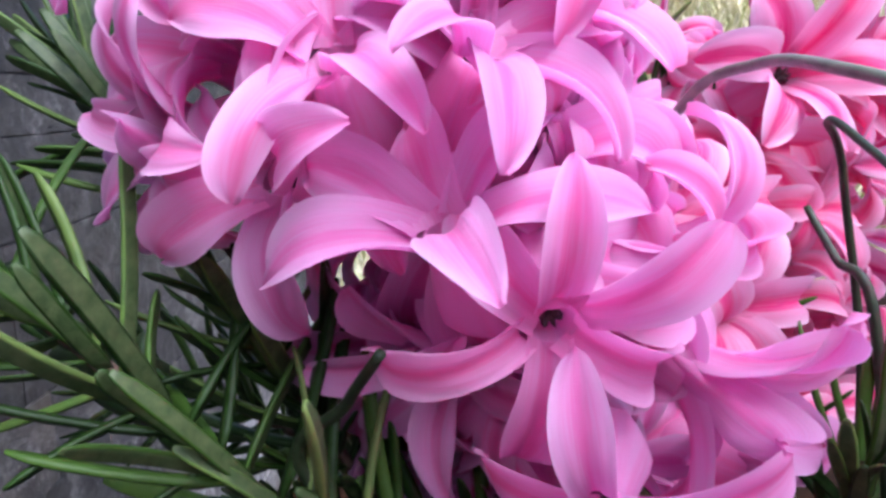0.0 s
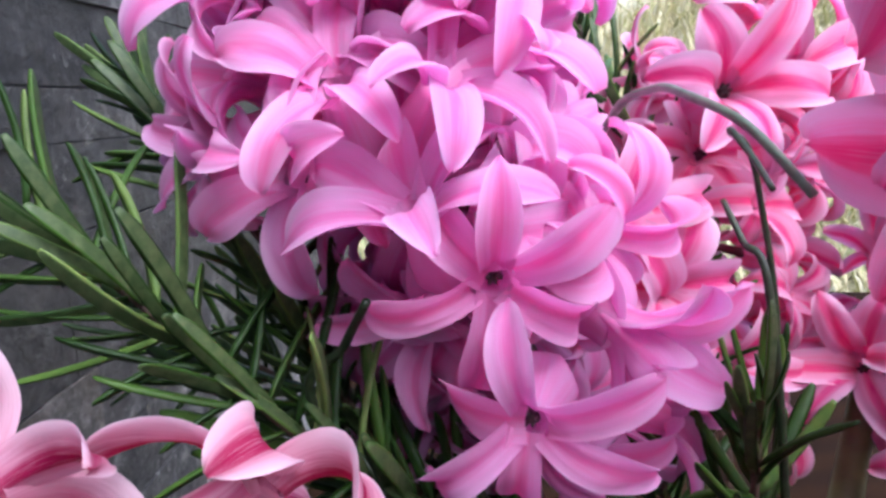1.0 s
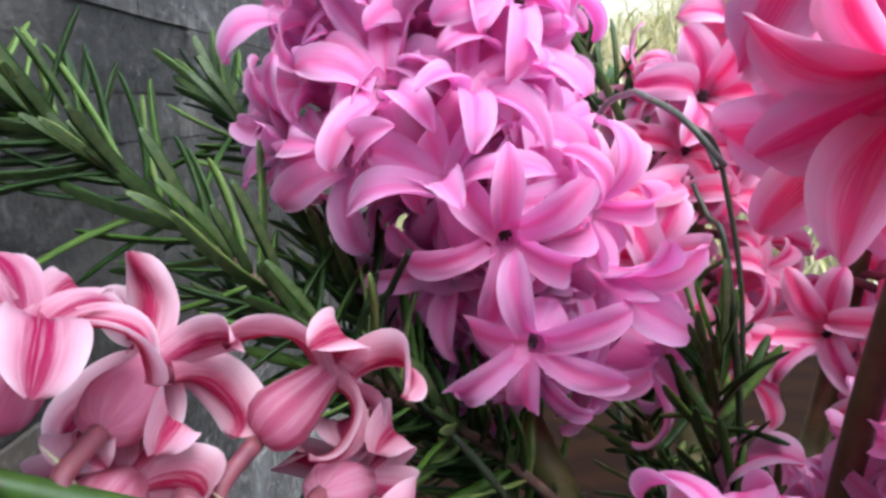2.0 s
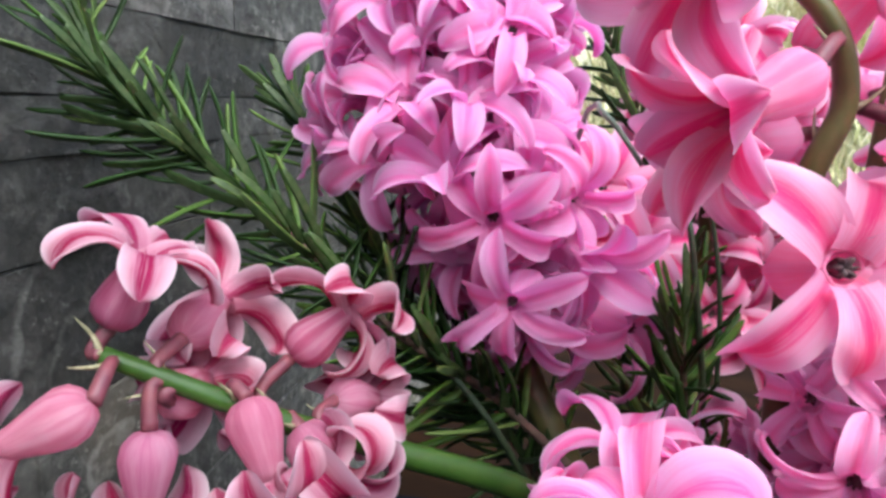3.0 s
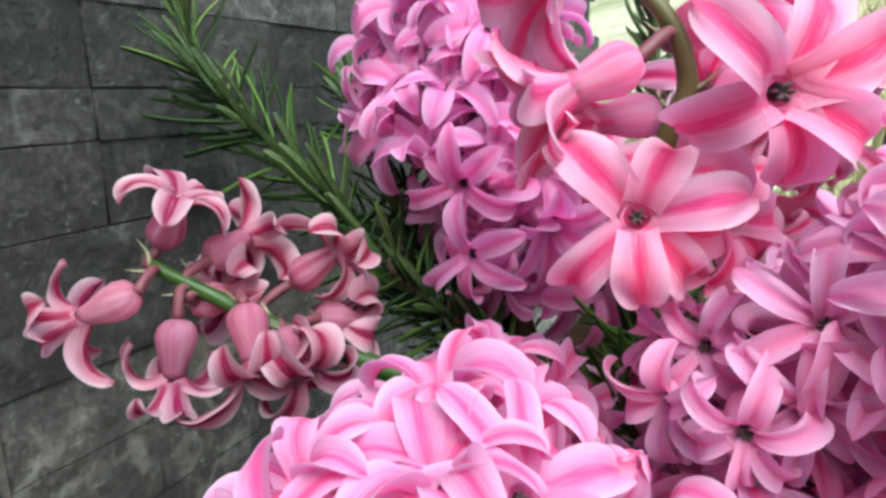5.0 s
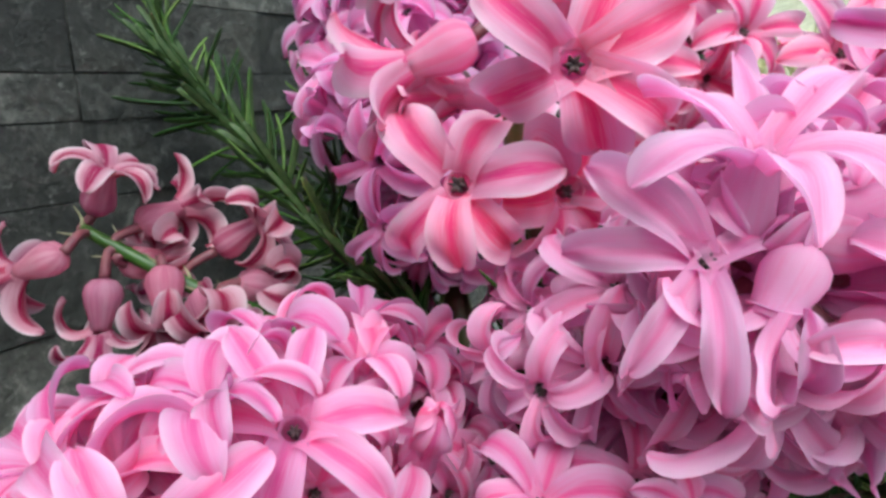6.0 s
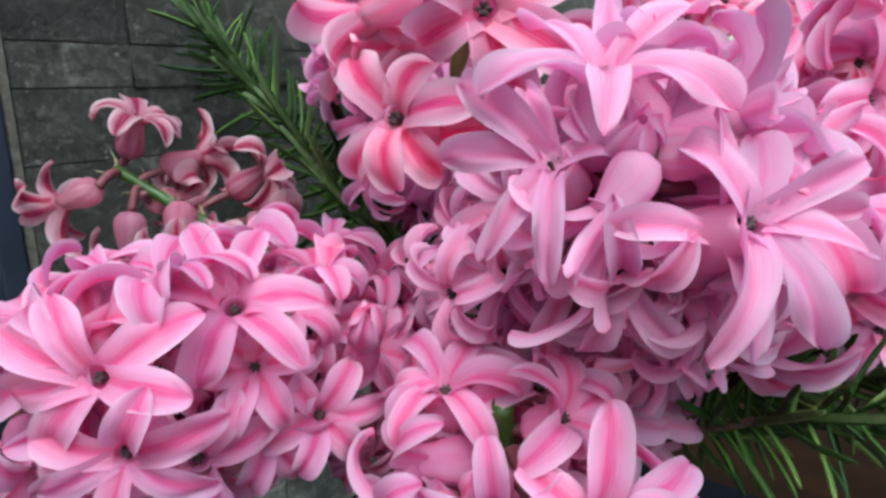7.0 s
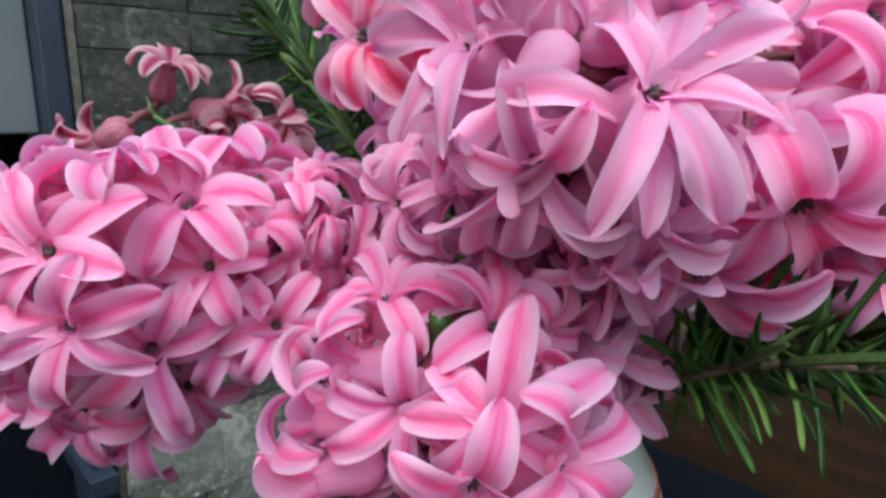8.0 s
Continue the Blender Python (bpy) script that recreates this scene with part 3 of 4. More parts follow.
def fill(sp, lo, hi, step, reach, styles, gap=0.017, up=0.15, size=1.0, keep=None, berth=0.015):
    """More florets in a spiral on the axis wherever none stands yet."""
    line, total = sp.line, sum((b - a).length for a, b in zip(sp.line, sp.line[1:]))
    s, turn = lo, sp.rng.uniform(0, 6)
    while s < hi:
        i = min(len(line) - 2, int(s * (len(line) - 1)))
        q, ahead = line[i], (line[i + 1] - line[i]).normalized()
        side = ahead.orthogonal().normalized()
        out = side * math.cos(turn) + ahead.cross(side) * math.sin(turn)
        face = (out + ahead * (up + sp.rng.uniform(-0.2, 0.2)) + Vector((sp.rng.uniform(-0.2, 0.2), sp.rng.uniform(-0.2, 0.2), sp.rng.uniform(-0.2, 0.2)))).normalized()
        p = q + out * reach * sp.rng.uniform(0.9, 1.05) + ahead * 0.006
        turn += 2.39996 + sp.rng.uniform(-0.2, 0.2)
        s += step / total
        if all((p - t).length > gap for t in ALL_THROATS) and all((p - t).length > berth for t in PLACED) and (keep is None or keep(p)):
            set_floret(sp, p, face, sp.rng.uniform(0, 60), sp.rng.choice(styles), size * sp.rng.uniform(0.88, 1.04))
            ALL_THROATS.append(p)


A = Spike("lilac-pink hyacinth spike packed with open star florets", [(0.03, 0.105, 0.945), (0.022, 0.108, 0.99), (0.015, 0.112, 1.04), (0.012, 0.115, 1.085)], LILAC, STEM_OLIVE, STEM_OLIVE, 0.0048, 0.82, neck=40)
B = Spike("drooping faded rose hyacinth with sparse florets on a green stem", [(0.045, 0.055, 0.925), (0.009, 0.037, 0.948), (-0.007, 0.027, 0.957), (-0.033, 0.011, 0.975)], FADED, STEM_GREEN, PEDICEL_DARK, 0.0033, 1.12, neck=22)
C = Spike("full rose-pink hyacinth spike leaning out over the vase", [(0.07, 0.04, 0.915), (0.056, 0.012, 0.936), (0.046, -0.018, 0.944), (0.04, -0.042, 0.945)], ROSE, STEM_GREEN, PEDICEL_DARK, 0.0045, 0.95, neck=42)
D = Spike("pale blush-pink hyacinth leaning forward with wide open florets", [(0.104, 0.072, 0.905), (0.112, 0.062, 0.938), (0.129, 0.042, 0.968), (0.141, 0.022, 0.987)], BLUSH, STEM_OLIVE, PEDICEL_DARK, 0.0036, 0.63, neck=30)
E = Spike("salmon-striped hyacinth with a bent olive stem and loose florets", [(0.092, 0.07, 0.925), (0.088, 0.06, 0.96), (0.083, 0.044, 1.0), (0.087, 0.042, 1.018), (0.08, 0.04, 1.033), (0.062, 0.046, 1.045)], SALMON, STEM_OLIVE, PEDICEL_DARK, 0.0028, 1.22, neck=48)
F = Spike("salmon-pink hyacinth spike standing behind the others in bright light", [(0.09, 0.165, 0.93), (0.092, 0.168, 0.98), (0.094, 0.17, 1.022)], SALMON, STEM_OLIVE, PEDICEL_DARK, 0.0045, 1.0)
G = Spike("rose-pink hyacinth with broad cupped florets beside the rosemary", [(0.165, 0.115, 0.94), (0.17, 0.112, 0.98), (0.172, 0.112, 1.03)], ROSE, STEM_GREEN, PEDICEL_DARK, 0.0045, 0.9, neck=42)
I = Spike("salmon-pink hyacinth spike with pale-edged florets behind the bent one", [(0.132, 0.15, 0.93), (0.137, 0.152, 0.98), (0.14, 0.155, 1.03)], SALMON, STEM_OLIVE, PEDICEL_DARK, 0.0045, 1.0)
H = Spike("short rose-pink hyacinth with striped florets and buds at the vase rim", [(0.11, 0.045, 0.89), (0.114, 0.02, 0.92), (0.118, 0.012, 0.94)], ROSE, STEM_GREEN, PEDICEL_DARK, 0.0045, 0.84, neck=42)
bloom(A, 19, 75, 1020, -69, 45, 0.95, (13, 2, 140, 0.93), (86, -12, 120, 1.04), (130, 15, 145, 0.91), (215, -33, 145, 0.90), (261, -14, 150, 0.93), (317, 0, 150, 1.00))
bloom(A, 2, 79, 1019, -102, 43, 0.96, (28, 0, 150, 1.00), (98, 1, 125, 1.00), (146, -13, 150, 1.04), (178, -23, 150, 0.91), (248, 0, 150, 1.00), (318, -25, 165, 0.93))
floret(A, 8, 86, 1010, -120, 17, 54, 0, 1.0)
bloom(A, 14, 67, 1002, -119, 44, 0.94, (19, 0, 150, 1.00), (73, 0, 150, 1.00), (128, 6, 125, 0.92), (169, -17, 155, 0.99), (212, -14, 150, 0.98), (319, -39, 145, 0.95))
bloom(A, -6, 79, 1004, -131, 5, 0.95, (22, -23, 145, 0.95), (85, 0, 150, 1.00), (149, -5, 140, 0.91), (184, -14, 135, 1.02), (219, -23, 140, 0.98), (279, 0, 150, 1.00))
bloom(A, 26, 66, 990, -87, -12, 1.00, (45, -16, 140, 0.89), (93, -11, 135, 0.89), (134, 16, 145, 0.83), (197, -13, 190, 1.04), (265, 0, 150, 1.00), (333, 4, 185, 1.00))
bloom(A, 30, 61, 972, -104, 0, 0.97, (26, -8, 165, 0.99), (103, -7, 155, 0.89), (181, 27, 135, 0.83), (222, -6, 165, 1.03), (265, 11, 170, 0.95), (341, -8, 165, 0.93))
floret(A, 20, 82, 975, -123, -20, 29, 1, 1.0)
floret(A, 32, 86, 1008, -49, 23, 21, 0, 1.0)
floret(A, 35, 77, 993, -46, 12, 0, 3, 0.9)
floret(A, 45, 85, 997, -20, 7, 0, 2, 1)
floret(A, 52, 78, 976, -51, -20, 35, 6, 1.15)
floret(A, 66, 88, 958, -47, -1, 0, 1, 1.0)
floret(A, 37, 90, 1008, -38, 29, 12, 1, 1.0)
floret(A, 50, 83, 992, -33, -11, 13, 1, 1.0)
floret(A, 33, 89, 1017, -32, 49, 44, 1, 1.0)
floret(A, 33, 87, 999, -53, 17, 0, 6, 0.9)
floret(A, -24, 95, 1005, -145, 7, 13, 6, 0.85)
floret(A, -19, 101, 1023, -137, 34, 9, 6, 1.0)
floret(A, 13, 84, 978, -125, -8, 47, 6, 0.95)
floret(A, 32, 80, 955, -78, -43, 4, 6, 0.85)
floret(A, -0, 86, 1027, -115, 45, 31, 6, 1.0)
bloom(A, 29, 81, 1036, -69, 33, 0.91, (38, 9, 140, 1.00), (81, 15, 135, 0.98), (137, 24, 155, 0.97), (197, 0, 150, 1.00), (257, 0, 150, 1.00), (359, 21, 155, 0.87))
floret(A, 21, 89, 1040, -59, 46, 57, 0, 1.0)
floret(A, 8, 91, 1038, -100, 37, 10, 0, 1.0)
floret(A, -22, 96, 1037, -138, 28, 0, 0, 1.0)
floret(A, -21, 94, 1020, -132, 14, 0, 0, 1.0)
floret(A, -23, 90, 1008, -136, -3, 0, 0, 0.95)
floret(A, 33, 94, 1026, -16, 32, 0, 1, 1.0)
floret(A, 28, 87, 1028, -41, 38, 0, 0, 1.0)
floret(A, 14, 87, 1047, -76, 45, 0, 0, 1.0)
floret(A, -6, 90, 1047, -117, 38, 0, 0, 1.0)
floret(A, 7, 87, 978, -112, -11, 0, 1, 1.0)
floret(A, 21, 82, 976, -95, -18, 0, 2, 0.95)
floret(A, 33, 85, 951, -69, -36, 0, 2, 0.9)
bloom(B, -27, 18, 993, 16, 62, 0.80, (59, -2, 170, 0.99), (124, 5, 190, 1.00), (197, 0, 170, 0.90), (270, 0, 165, 0.98), (313, 0, 170, 0.90), (355, 11, 150, 0.99))
bloom(B, -26, 40, 978, 91, 13, 0.84, (10, -32, 140, 0.97), (80, -5, 110, 0.93), (161, 7, 150, 0.94), (222, -8, 190, 1.14), (278, 9, 190, 1.11), (329, 15, 185, 1.14))
bloom(B, 0, 48, 975, 41, 32, 0.86, (71, 31, 150, 1.12), (131, 0, 170, 0.90), (190, -30, 190, 0.99), (230, 27, 205, 1.08), (269, -0, 205, 1.23), (329, 0, 170, 0.90))
bloom(B, -42, -5, 964, -151, -23, 0.83, (35, -16, 200, 1.02), (95, 0, 170, 0.90), (161, 0, 170, 0.90), (228, -27, 150, 0.99), (287, 9, 130, 1.08), (359, -8, 165, 1.02))
bloom(B, -25, 7, 945, -92, -78, 0.85, (31, -18, 160, 0.99), (72, -24, 190, 1.00), (142, 5, 215, 1.04), (207, 0, 170, 0.90), (271, -7, 215, 0.96), (331, 0, 170, 0.90))
bloom(B, -4, 14, 950, -39, -57, 0.87, (25, -3, 230, 1.14), (84, -5, 200, 0.98), (128, -15, 215, 0.95), (189, -31, 150, 1.20), (249, 0, 170, 0.90), (317, 0, 170, 0.90))
floret(B, -28, 36, 962, 98, -7, 0, 2, 0.9)
floret(B, 4, 54, 950, 70, -23, 0, 2, 0.9)
floret(B, 10, 18, 945, -29, -36, 0, 2, 0.95)
bloom(C, 77, -20, 962, -44, 48, 0.88, (4, -4, 155, 0.97), (77, -2, 135, 1.00), (120, -14, 135, 1.04), (164, -12, 150, 0.97), (250, 4, 165, 0.98), (318, -3, 145, 1.03))
bloom(C, 73, -46, 954, -52, 22, 0.88, (37, 6, 140, 1.12), (116, -9, 140, 0.85), (155, -7, 145, 1.02), (193, 4, 150, 0.99), (233, 12, 150, 0.94), (353, -7, 140, 0.95))
bloom(C, 77, -45, 939, -50, 3, 0.86, (18, 2, 135, 1.10), (64, -20, 140, 0.91), (162, 7, 140, 0.96), (204, 1, 140, 1.00), (259, 2, 145, 0.99), (333, 2, 155, 0.98))
floret(C, 85, 8, 950, -30, 53, 57, 3, 0.8)
floret(C, 72, 34, 949, -16, 54, 0, 1, 0.64)
floret(C, 80, -19, 948, -41, 20, 9, 1, 0.76)
bloom(C, 75, -29, 929, -27, -1, 0.86, (22, 2, 145, 1.08), (64, -5, 140, 0.92), (124, 0, 150, 1.00), (175, 0, 150, 1.00), (225, -7, 155, 1.02), (289, -16, 150, 1.09))
floret(C, 56, -40, 960, -73, 65, 1, 1, 0.84)
floret(C, 65, -28, 970, -109, 79, 27, 1, 0.84)
floret(C, 50, -47, 965, -108, 58, 12, 1, 0.84)
floret(C, 45, -34, 967, -140, 66, 40, 1, 0.78)
floret(C, 41, -22, 966, -160, 66, 25, 2, 0.74)
floret(C, 53, -3, 971, -143, 79, 0, 1, 0.8)
floret(C, 55, 24, 966, 43, 83, 0, 1, 0.8)
floret(C, 66, 32, 957, -2, 67, 0, 1, 0.76)
floret(C, 65, -25, 970, -126, 71, 0, 1, 0.8)
floret(C, 66, 11, 963, 7, 82, 0, 1, 0.76)
floret(C, 79, -15, 929, -33, 2, 0, 1, 0.8)
floret(C, 85, -5, 933, -24, 19, 0, 1, 0.76)
floret(C, 48, -40, 908, -48, 1, 44, 1, 0.88)
floret(C, 53, -28, 901, -35, -13, 45, 1, 0.88)
floret(C, 39, -47, 913, -61, 6, 0, 6, 0.88)
floret(C, 58, -16, 909, -24, -5, 0, 1, 0.8)
bloom(D, 132, 4, 991, -66, 29, 0.96, (32, 41, 142, 0.93), (113, 24, 132, 0.96), (146, -7, 137, 1.05), (179, 18, 122, 1.05), (236, 17, 132, 1.00), (270, 2, 132, 1.03))
bloom(D, 136, 12, 1006, -57, 61, 1.02, (38, -5, 127, 1.01), (83, 18, 82, 0.98), (126, 5, 127, 0.97), (202, 1, 137, 1.00), (266, -6, 142, 0.99), (332, 0, 150, 1.00))
bloom(D, 162, 11, 984, -41, 28, 0.97, (25, 4, 117, 0.99), (68, 28, 122, 0.96), (110, 28, 137, 0.92), (245, 5, 142, 1.13), (288, 5, 137, 1.00), (343, 6, 132, 0.93))
bloom(D, 157, 15, 980, -43, 30, 0.97, (48, 4, 115, 1.0), (90, -6, 120, 0.95), (178, 3, 110, 1.02), (268, 0, 125, 0.96), (317, 6, 115, 0.98), (4, -4, 120, 1.0))
bloom(D, 143, 9, 969, -49, -35, 0.89, (66, -8, 137, 0.88), (106, 7, 137, 1.03), (147, -11, 137, 0.78), (214, -4, 127, 1.15), (257, 2, 122, 1.00), (317, -8, 132, 1.02))
floret(D, 112, 16, 980, -105, 17, 33, 1, 0.88)
floret(D, 113, 14, 963, -89, -7, 24, 1, 0.88)
floret(D, 93, 22, 969, -112, 2, 10, 2, 0.8)
floret(D, 87, 20, 957, -120, -12, 35, 1, 0.78)
floret(D, 103, 8, 959, -95, -5, 20, 2, 0.8)
floret(D, 83, 33, 968, -128, 14, 0, 2, 0.74)
floret(D, 157, 28, 1000, 14, 35, 10, 0, 0.88)
floret(D, 155, 24, 957, -33, -44, 0, 1, 0.88)
floret(D, 139, 18, 992, -61, 41, 0, 3, 0.88)
floret(D, 143, 31, 994, -29, 52, 8, 6, 0.88)
floret(D, 144, 21, 979, -55, -13, 40, 6, 0.88)
bloom(E, 83, 18, 995, -80, 16, 0.95, (13, -9, 165, 1.00), (69, -7, 190, 0.87), (132, -11, 165, 1.07), (230, 1, 180, 1.10), (275, -20, 190, 0.84), (315, 2, 185, 0.92))
bloom(E, 105, 22, 1016, -62, 4, 1.02, (23, -2, 140, 1.01), (66, 3, 165, 0.98), (144, -22, 150, 1.00), (205, 5, 180, 0.93), (289, 5, 180, 0.96), (333, -4, 170, 1.02))
floret(E, 63, 24, 1014, -149, -23, 20, 6, 0.95)
floret(E, 58, 30, 1034, -125, -31, 58, 6, 1.04)
floret(E, 103, 35, 992, -38, 5, 0, 2, 0.95)
floret(E, 97, 52, 1040, -6, 46, 0, 1, 0.95)
floret(E, 66, 36, 1010, -141, -4, 0, 6, 0.9)
floret(F, 82, 130, 1020, -87, 16, 58, 0, 1.1)
floret(F, 54, 106, 995, -79, 19, 0, 1, 1.1)
floret(F, 64, 106, 980, -79, 19, 0, 1, 1.0)
floret(F, 94, 143, 1040, -63, 20, 0, 1, 0.95)
floret(F, 116, 145, 1030, -48, 19, 0, 1, 0.95)
bloom(G, 167, 84, 998, -32, 10, 1.10, (26, 0, 150, 1.00), (86, 0, 150, 1.00), (184, -16, 140, 0.91), (221, 1, 145, 0.93), (266, 2, 150, 1.01), (326, 0, 150, 1.00))
floret(G, 137, 75, 998, -61, 23, 45, 0, 1.05)
bloom(G, 152, 49, 945, -49, -36, 1.08, (32, -26, 150, 0.96), (76, -11, 135, 0.98), (136, 0, 150, 1.00), (196, 0, 150, 1.00), (323, -6, 145, 1.08), (353, -3, 135, 0.88))
floret(G, 172, 46, 957, -42, -43, 2, 2, 1.25)
floret(G, 176, 68, 978, -22, -1, 0, 1, 1.1)
bloom(H, 146, -1, 932, -44, 26, 0.89, (30, -5, 140, 1.04), (81, -8, 135, 1.10), (131, 24, 145, 0.91), (174, 16, 145, 0.93), (224, 22, 155, 0.93), (332, 24, 155, 0.94))
bloom(H, 121, 24, 942, -33, 46, 0.93, (1, -15, 155, 1.13), (75, 0, 150, 1.00), (150, -2, 170, 1.08), (189, -11, 170, 0.95), (255, 0, 150, 1.00), (321, -3, 145, 0.85))
floret(H, 103, -6, 930, -125, 8, 43, 1, 0.9)
floret(H, 108, 6, 947, -58, 66, 0, 1, 0.82)
floret(H, 147, -7, 921, -42, -1, 12, 0, 0.9)
floret(H, 103, 8, 931, -123, 14, 0, 4, 0.86)
floret(H, 139, 26, 936, 11, -5, 0, 2, 0.82)
floret(H, 156, 12, 926, 17, 20, 0, 1, 0.98)
floret(H, 135, 14, 944, -8, 38, 0, 1, 0.78)
floret(H, 108, -8, 912, -67, -12, 0, 1, 0.82)
floret(H, 106, -16, 923, -128, 2, 0, 1, 0.9)
floret(H, 112, -19, 912, -115, -12, 0, 6, 0.85)
ALL_THROATS = [q for sp in (A, B, C, D, E, F, G, H, I) for q in sp.throats]
PLACED = list(ALL_THROATS)
fill(A, 0.02, 1.0, 0.0014, 0.026, (0, 6, 1), 0.0120, size=0.95, berth=0.0185, keep=lambda p: 0.76 * p.x + 0.39 * p.y + 0.53 * p.z > 0.552 and (p - Vector((0.019, 0.084, 1.006))).length > 0.015)
fill(A, 0.02, 1.0, 0.0022, 0.018, (6, 1, 1), 0.0115, berth=0.0165, keep=lambda p: 0.76 * p.x + 0.39 * p.y + 0.53 * p.z > 0.552 and (p - Vector((0.019, 0.084, 1.006))).length > 0.015)
fill(A, 0.02, 1.0, 0.0030, 0.011, (1, 6), 0.0105, berth=0.0130, keep=lambda p: 0.76 * p.x + 0.39 * p.y + 0.53 * p.z > 0.552 and (p - Vector((0.019, 0.084, 1.006))).length > 0.015)
fill(C, 0.02, 1.0, 0.0012, 0.0255, (1, 2, 2), 0.0086, up=0.05, size=0.76, keep=lambda p: 0.68 * p.x + 0.38 * p.y - 0.63 * p.z > -0.581)
fill(C, 0.02, 1.0, 0.0020, 0.021, (1, 6, 2), 0.0088, size=0.8, berth=0.010, keep=lambda p: 0.68 * p.x + 0.38 * p.y - 0.63 * p.z > -0.581)
fill(F, 0.0, 1.0, 0.0024, 0.030, (0, 1, 1), 0.0195)
fill(I, 0.0, 1.0, 0.0022, 0.028, (0, 1, 6), 0.0185)
fill(G, 0.0, 1.0, 0.0024, 0.031, (0, 1, 1), 0.0150)
fill(D, 0.05, 1.0, 0.0012, 0.024, (1, 6, 6), 0.0105, up=-0.1, size=0.95, berth=0.0135, keep=lambda p: p.y > 0.006)
fill(D, 0.2, 1.0, 0.0014, 0.019, (6, 1, 6), 0.0095, size=0.9, berth=0.010)
fill(H, 0.0, 1.0, 0.0014, 0.024, (1, 6, 2), 0.0108, size=0.85, keep=lambda p: p.z < 0.94 and (p - Vector((0.119, 0.010, 0.932))).length > 0.016)
fill(H, 0.2, 1.0, 0.0020, 0.017, (6, 1, 1), 0.0105, size=0.85, berth=0.010, keep=lambda p: p.z < 0.93 and (p - Vector((0.119, 0.010, 0.932))).length > 0.016)
fill(E, 0.0, 0.3, 0.0034, 0.026, (1, 2), 0.0150, keep=lambda p: p.y > 0.05 and p.z < 0.955)


# ---- rosemary ----
def needle_mesh(length, half, bend):
    """A narrow leaf, rolled under at its edges, with a pale underside."""
    bm = bmesh.new()
    n = 9
    rows = []
    for j in range(n + 1):
        s = 1 - (1 - j / n) ** 1.5
        w = half * min(1, 0.5 + s * 3) * max(0.12, 1 - max(0, (s - 0.82) / 0.18) ** 2) ** 0.5
        z = bend * length * s * s
        x = length * s
        rows.append([bm.verts.new(c) for c in ((x, -w, z - w * 0.35), (x, -w * 0.55, z + w * 0.28), (x, 0, z + w * 0.18), (x, w * 0.55, z + w * 0.28), (x, w, z - w * 0.35),
                                               (x, w * 0.7, z - w * 0.6), (x, 0, z - w * 0.3), (x, -w * 0.7, z - w * 0.6))])
    for a, b in zip(rows, rows[1:]):
        for i in range(8):
            f = bm.faces.new((a[i], a[(i + 1) % 8], b[(i + 1) % 8], b[i]))
            f.material_index = 1 if i in (5, 6) else 0
    bm.faces.new(rows[0][::-1])
    bm.faces.new(rows[-1])
    return mesh_of("leaf", bm, NEEDLE_TOP, NEEDLE_UNDER)


NEEDLES = [needle_mesh(l, 0.00122, b) for l, b in ((0.025, 0.10), (0.021, 0.22), (0.026, -0.18), (0.018, -0.22), (0.029, 0.13), (0.023, 0.28))]


def sprig(points, start, pairs, seed, size=1.0, spread=48, label="fresh green rosemary sprig with narrow leaves"):
    rng = random.Random(seed)
    line = smooth_line(points, 12)
    foot = line[0].copy()
    ob = thing("rosemary_sprig", foot, label, "rosemary", "rosemary sprigs in the vase")
    part("stem", mesh_of("stem", tube([q - foot for q in line], lambda s: 0.0016 * (1 - 0.6 * s), 8), WOODY), ob)
    for i in range(pairs):
        s = start + (1 - start) * (i + rng.uniform(0, 0.5)) / pairs
        k = min(len(line) - 2, int(s * (len(line) - 1)))
        q, ahead = line[k].lerp(line[k + 1], s * (len(line) - 1) - k), (line[k + 1] - line[k]).normalized()
        side = (ahead.orthogonal().normalized())
        base = (i % 2) * math.pi / 2 + rng.uniform(-0.4, 0.4)
        for h in range(2):
            a = base + h * math.pi
            out = side * math.cos(a) + ahead.cross(side) * math.sin(a)
            tilt = radians(spread * (1.15 - 0.75 * s ** 3) + rng.uniform(-20, 20))
            x = (ahead * math.cos(tilt) + out * math.sin(tilt)).normalized()
            y = ahead.cross(out)
            z = x.cross(y)
            if z.dot(ahead) < 0:
                y, z = -y, -z
            m = Matrix.Translation(q - foot) @ Matrix((x, y, z)).transposed().to_4x4() @ Matrix.Rotation(rng.uniform(-0.55, 0.55), 4, "X") @ Matrix.Scale(size * rng.uniform(0.75, 1.15) * (1 - 0.35 * max(0, s - 0.8) / 0.2), 4)
            part("leaf", rng.choice(NEEDLES), ob, m)


sprig([(0.075, 0.085, 0.83), (0.06, 0.085, 0.90), (0.03, 0.085, 0.935), (0.0, 0.078, 0.958), (-0.035, 0.084, 0.985), (-0.064, 0.083, 1.007), (-0.081, 0.082, 1.022), (-0.090, 0.080, 1.052)], 0.27, 96, 3, 1.1, 50)
sprig([(0.08, 0.10, 0.83), (0.055, 0.105, 0.90), (0.0, 0.108, 0.965), (-0.026, 0.112, 0.995), (-0.043, 0.121, 1.011), (-0.050, 0.127, 1.019)], 0.6, 26, 4, 0.95, 40)
sprig([(0.10, 0.085, 0.83), (0.112, 0.085, 0.893), (0.140, 0.078, 0.922), (0.160, 0.090, 0.928), (0.20, 0.11, 0.935), (0.25, 0.13, 0.945)], 0.36, 100, 6, 0.9, 56)
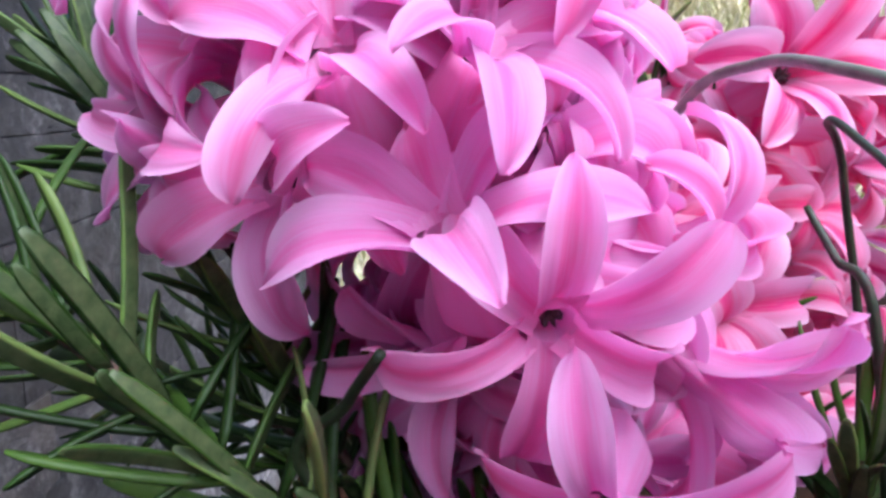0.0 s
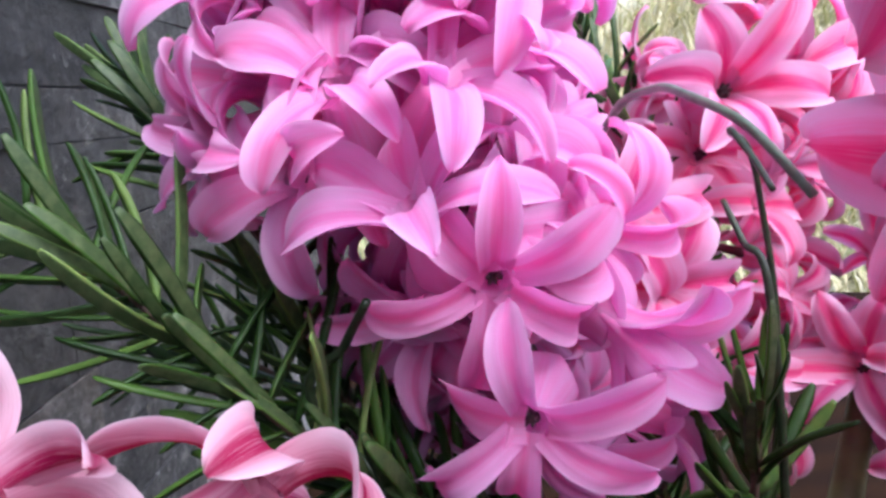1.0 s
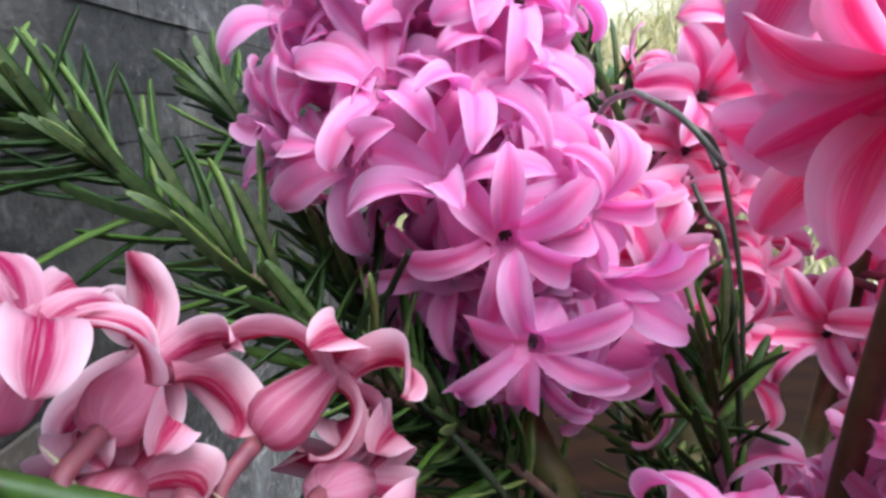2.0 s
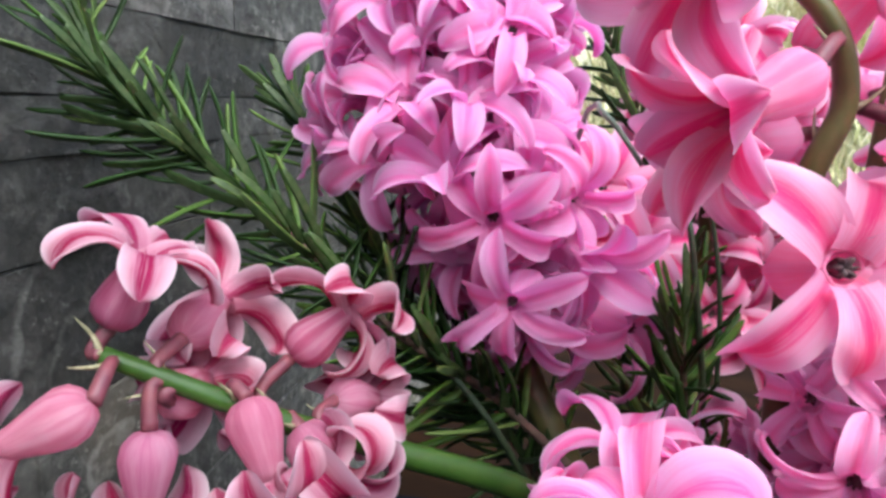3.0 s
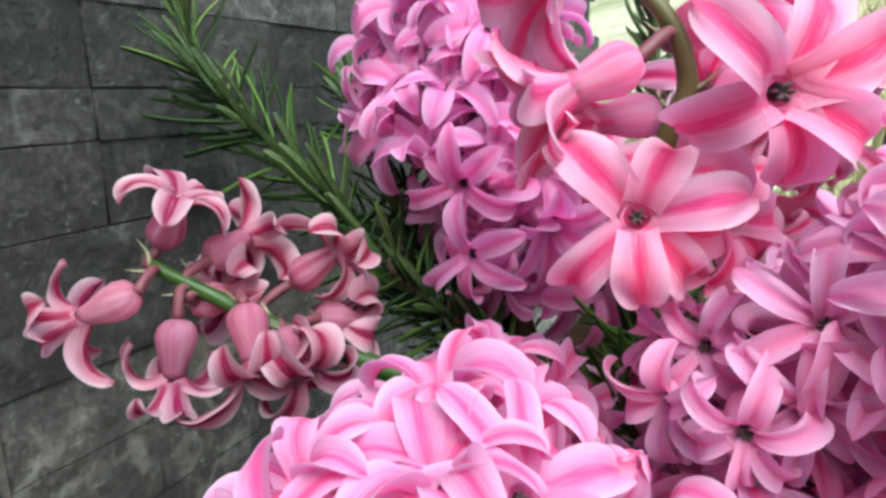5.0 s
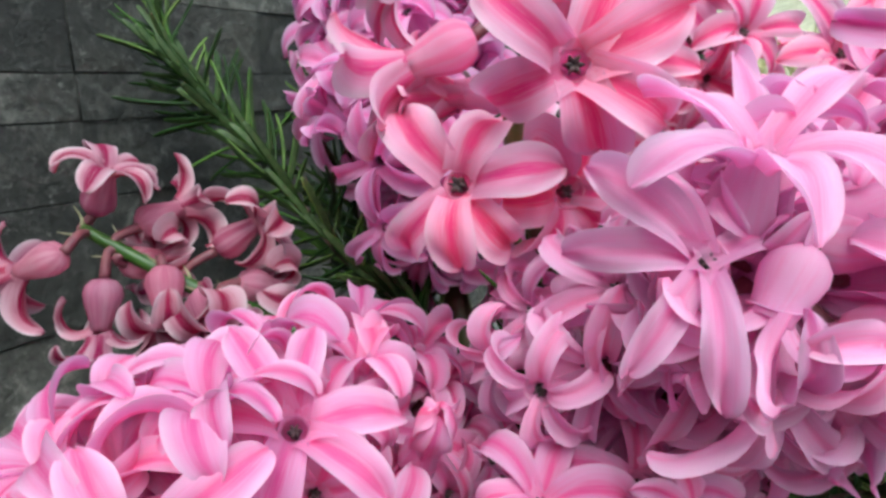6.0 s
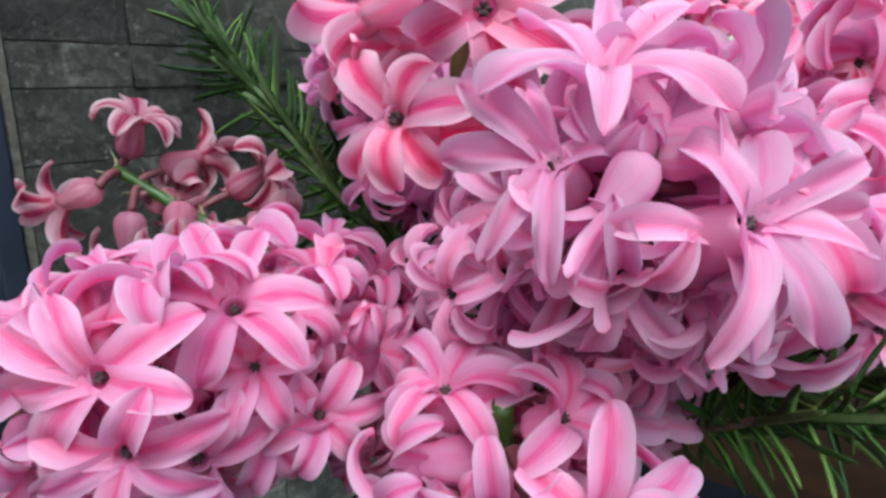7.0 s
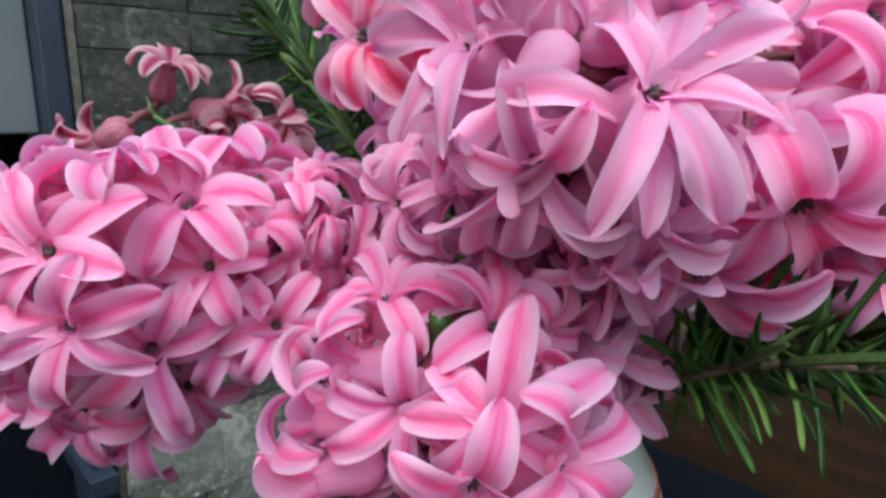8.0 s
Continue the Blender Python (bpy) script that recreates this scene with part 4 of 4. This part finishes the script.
sprig([(0.10, 0.085, 0.83), (0.118, 0.072, 0.895), (0.150, 0.064, 0.924), (0.185, 0.072, 0.932), (0.225, 0.085, 0.928)], 0.4, 56, 31, 0.85, 58)
sprig([(0.09, 0.105, 0.83), (0.09, 0.13, 0.92), (0.075, 0.16, 0.99), (0.055, 0.19, 1.04), (0.05, 0.21, 1.10)], 0.3, 60, 7)
# short infill sprigs, added to deepen the shade in gaps at the base
sprig([(0.085, 0.09, 0.83), (0.08, 0.09, 0.90), (0.075, 0.088, 0.94), (0.072, 0.085, 0.965)], 0.3, 26, 10)
sprig([(0.07, 0.09, 0.83), (0.045, 0.10, 0.895), (0.015, 0.105, 0.925), (-0.01, 0.10, 0.945)], 0.35, 40, 13)
sprig([(0.068, 0.09, 0.83), (0.04, 0.095, 0.90), (0.005, 0.098, 0.95), (-0.018, 0.098, 0.985)], 0.4, 38, 16, 1.0, 60)
sprig([(0.072, 0.10, 0.83), (0.05, 0.115, 0.89), (0.02, 0.125, 0.925), (-0.02, 0.125, 0.95), (-0.05, 0.12, 0.965)], 0.3, 50, 21, 1.0, 66)
sprig([(0.085, 0.08, 0.83), (0.088, 0.078, 0.885), (0.082, 0.072, 0.915), (0.070, 0.068, 0.938)], 0.3, 20, 23, 0.95, 60)
sprig([(0.085, 0.095, 0.83), (0.078, 0.105, 0.885), (0.068, 0.112, 0.925), (0.062, 0.112, 0.955)], 0.3, 40, 24, 0.95, 60)


def grass_stem(points, thick, label, mat):
    """A thin bare stem that arches between the spikes."""
    line = smooth_line(points, 8)
    ob = thing("grass_stem", line[0], label, "grass stem")
    part("stem", mesh_of("stem", tube([q - line[0] for q in line], lambda k: thick * (1 - 0.45 * k), 8), mat), ob)


grass_stem([(0.080, 0.105, 0.84), (0.062, 0.130, 0.93), (0.044, 0.112, 0.99), (0.0455, 0.092, 1.012), (0.0483, 0.0783, 1.0167), (0.0486, 0.063, 1.0155), (0.0515, 0.0535, 1.0125), (0.056, 0.047, 1.006)], 0.0009, "thin grey-green grass stem arching between the hyacinths", GRASS)
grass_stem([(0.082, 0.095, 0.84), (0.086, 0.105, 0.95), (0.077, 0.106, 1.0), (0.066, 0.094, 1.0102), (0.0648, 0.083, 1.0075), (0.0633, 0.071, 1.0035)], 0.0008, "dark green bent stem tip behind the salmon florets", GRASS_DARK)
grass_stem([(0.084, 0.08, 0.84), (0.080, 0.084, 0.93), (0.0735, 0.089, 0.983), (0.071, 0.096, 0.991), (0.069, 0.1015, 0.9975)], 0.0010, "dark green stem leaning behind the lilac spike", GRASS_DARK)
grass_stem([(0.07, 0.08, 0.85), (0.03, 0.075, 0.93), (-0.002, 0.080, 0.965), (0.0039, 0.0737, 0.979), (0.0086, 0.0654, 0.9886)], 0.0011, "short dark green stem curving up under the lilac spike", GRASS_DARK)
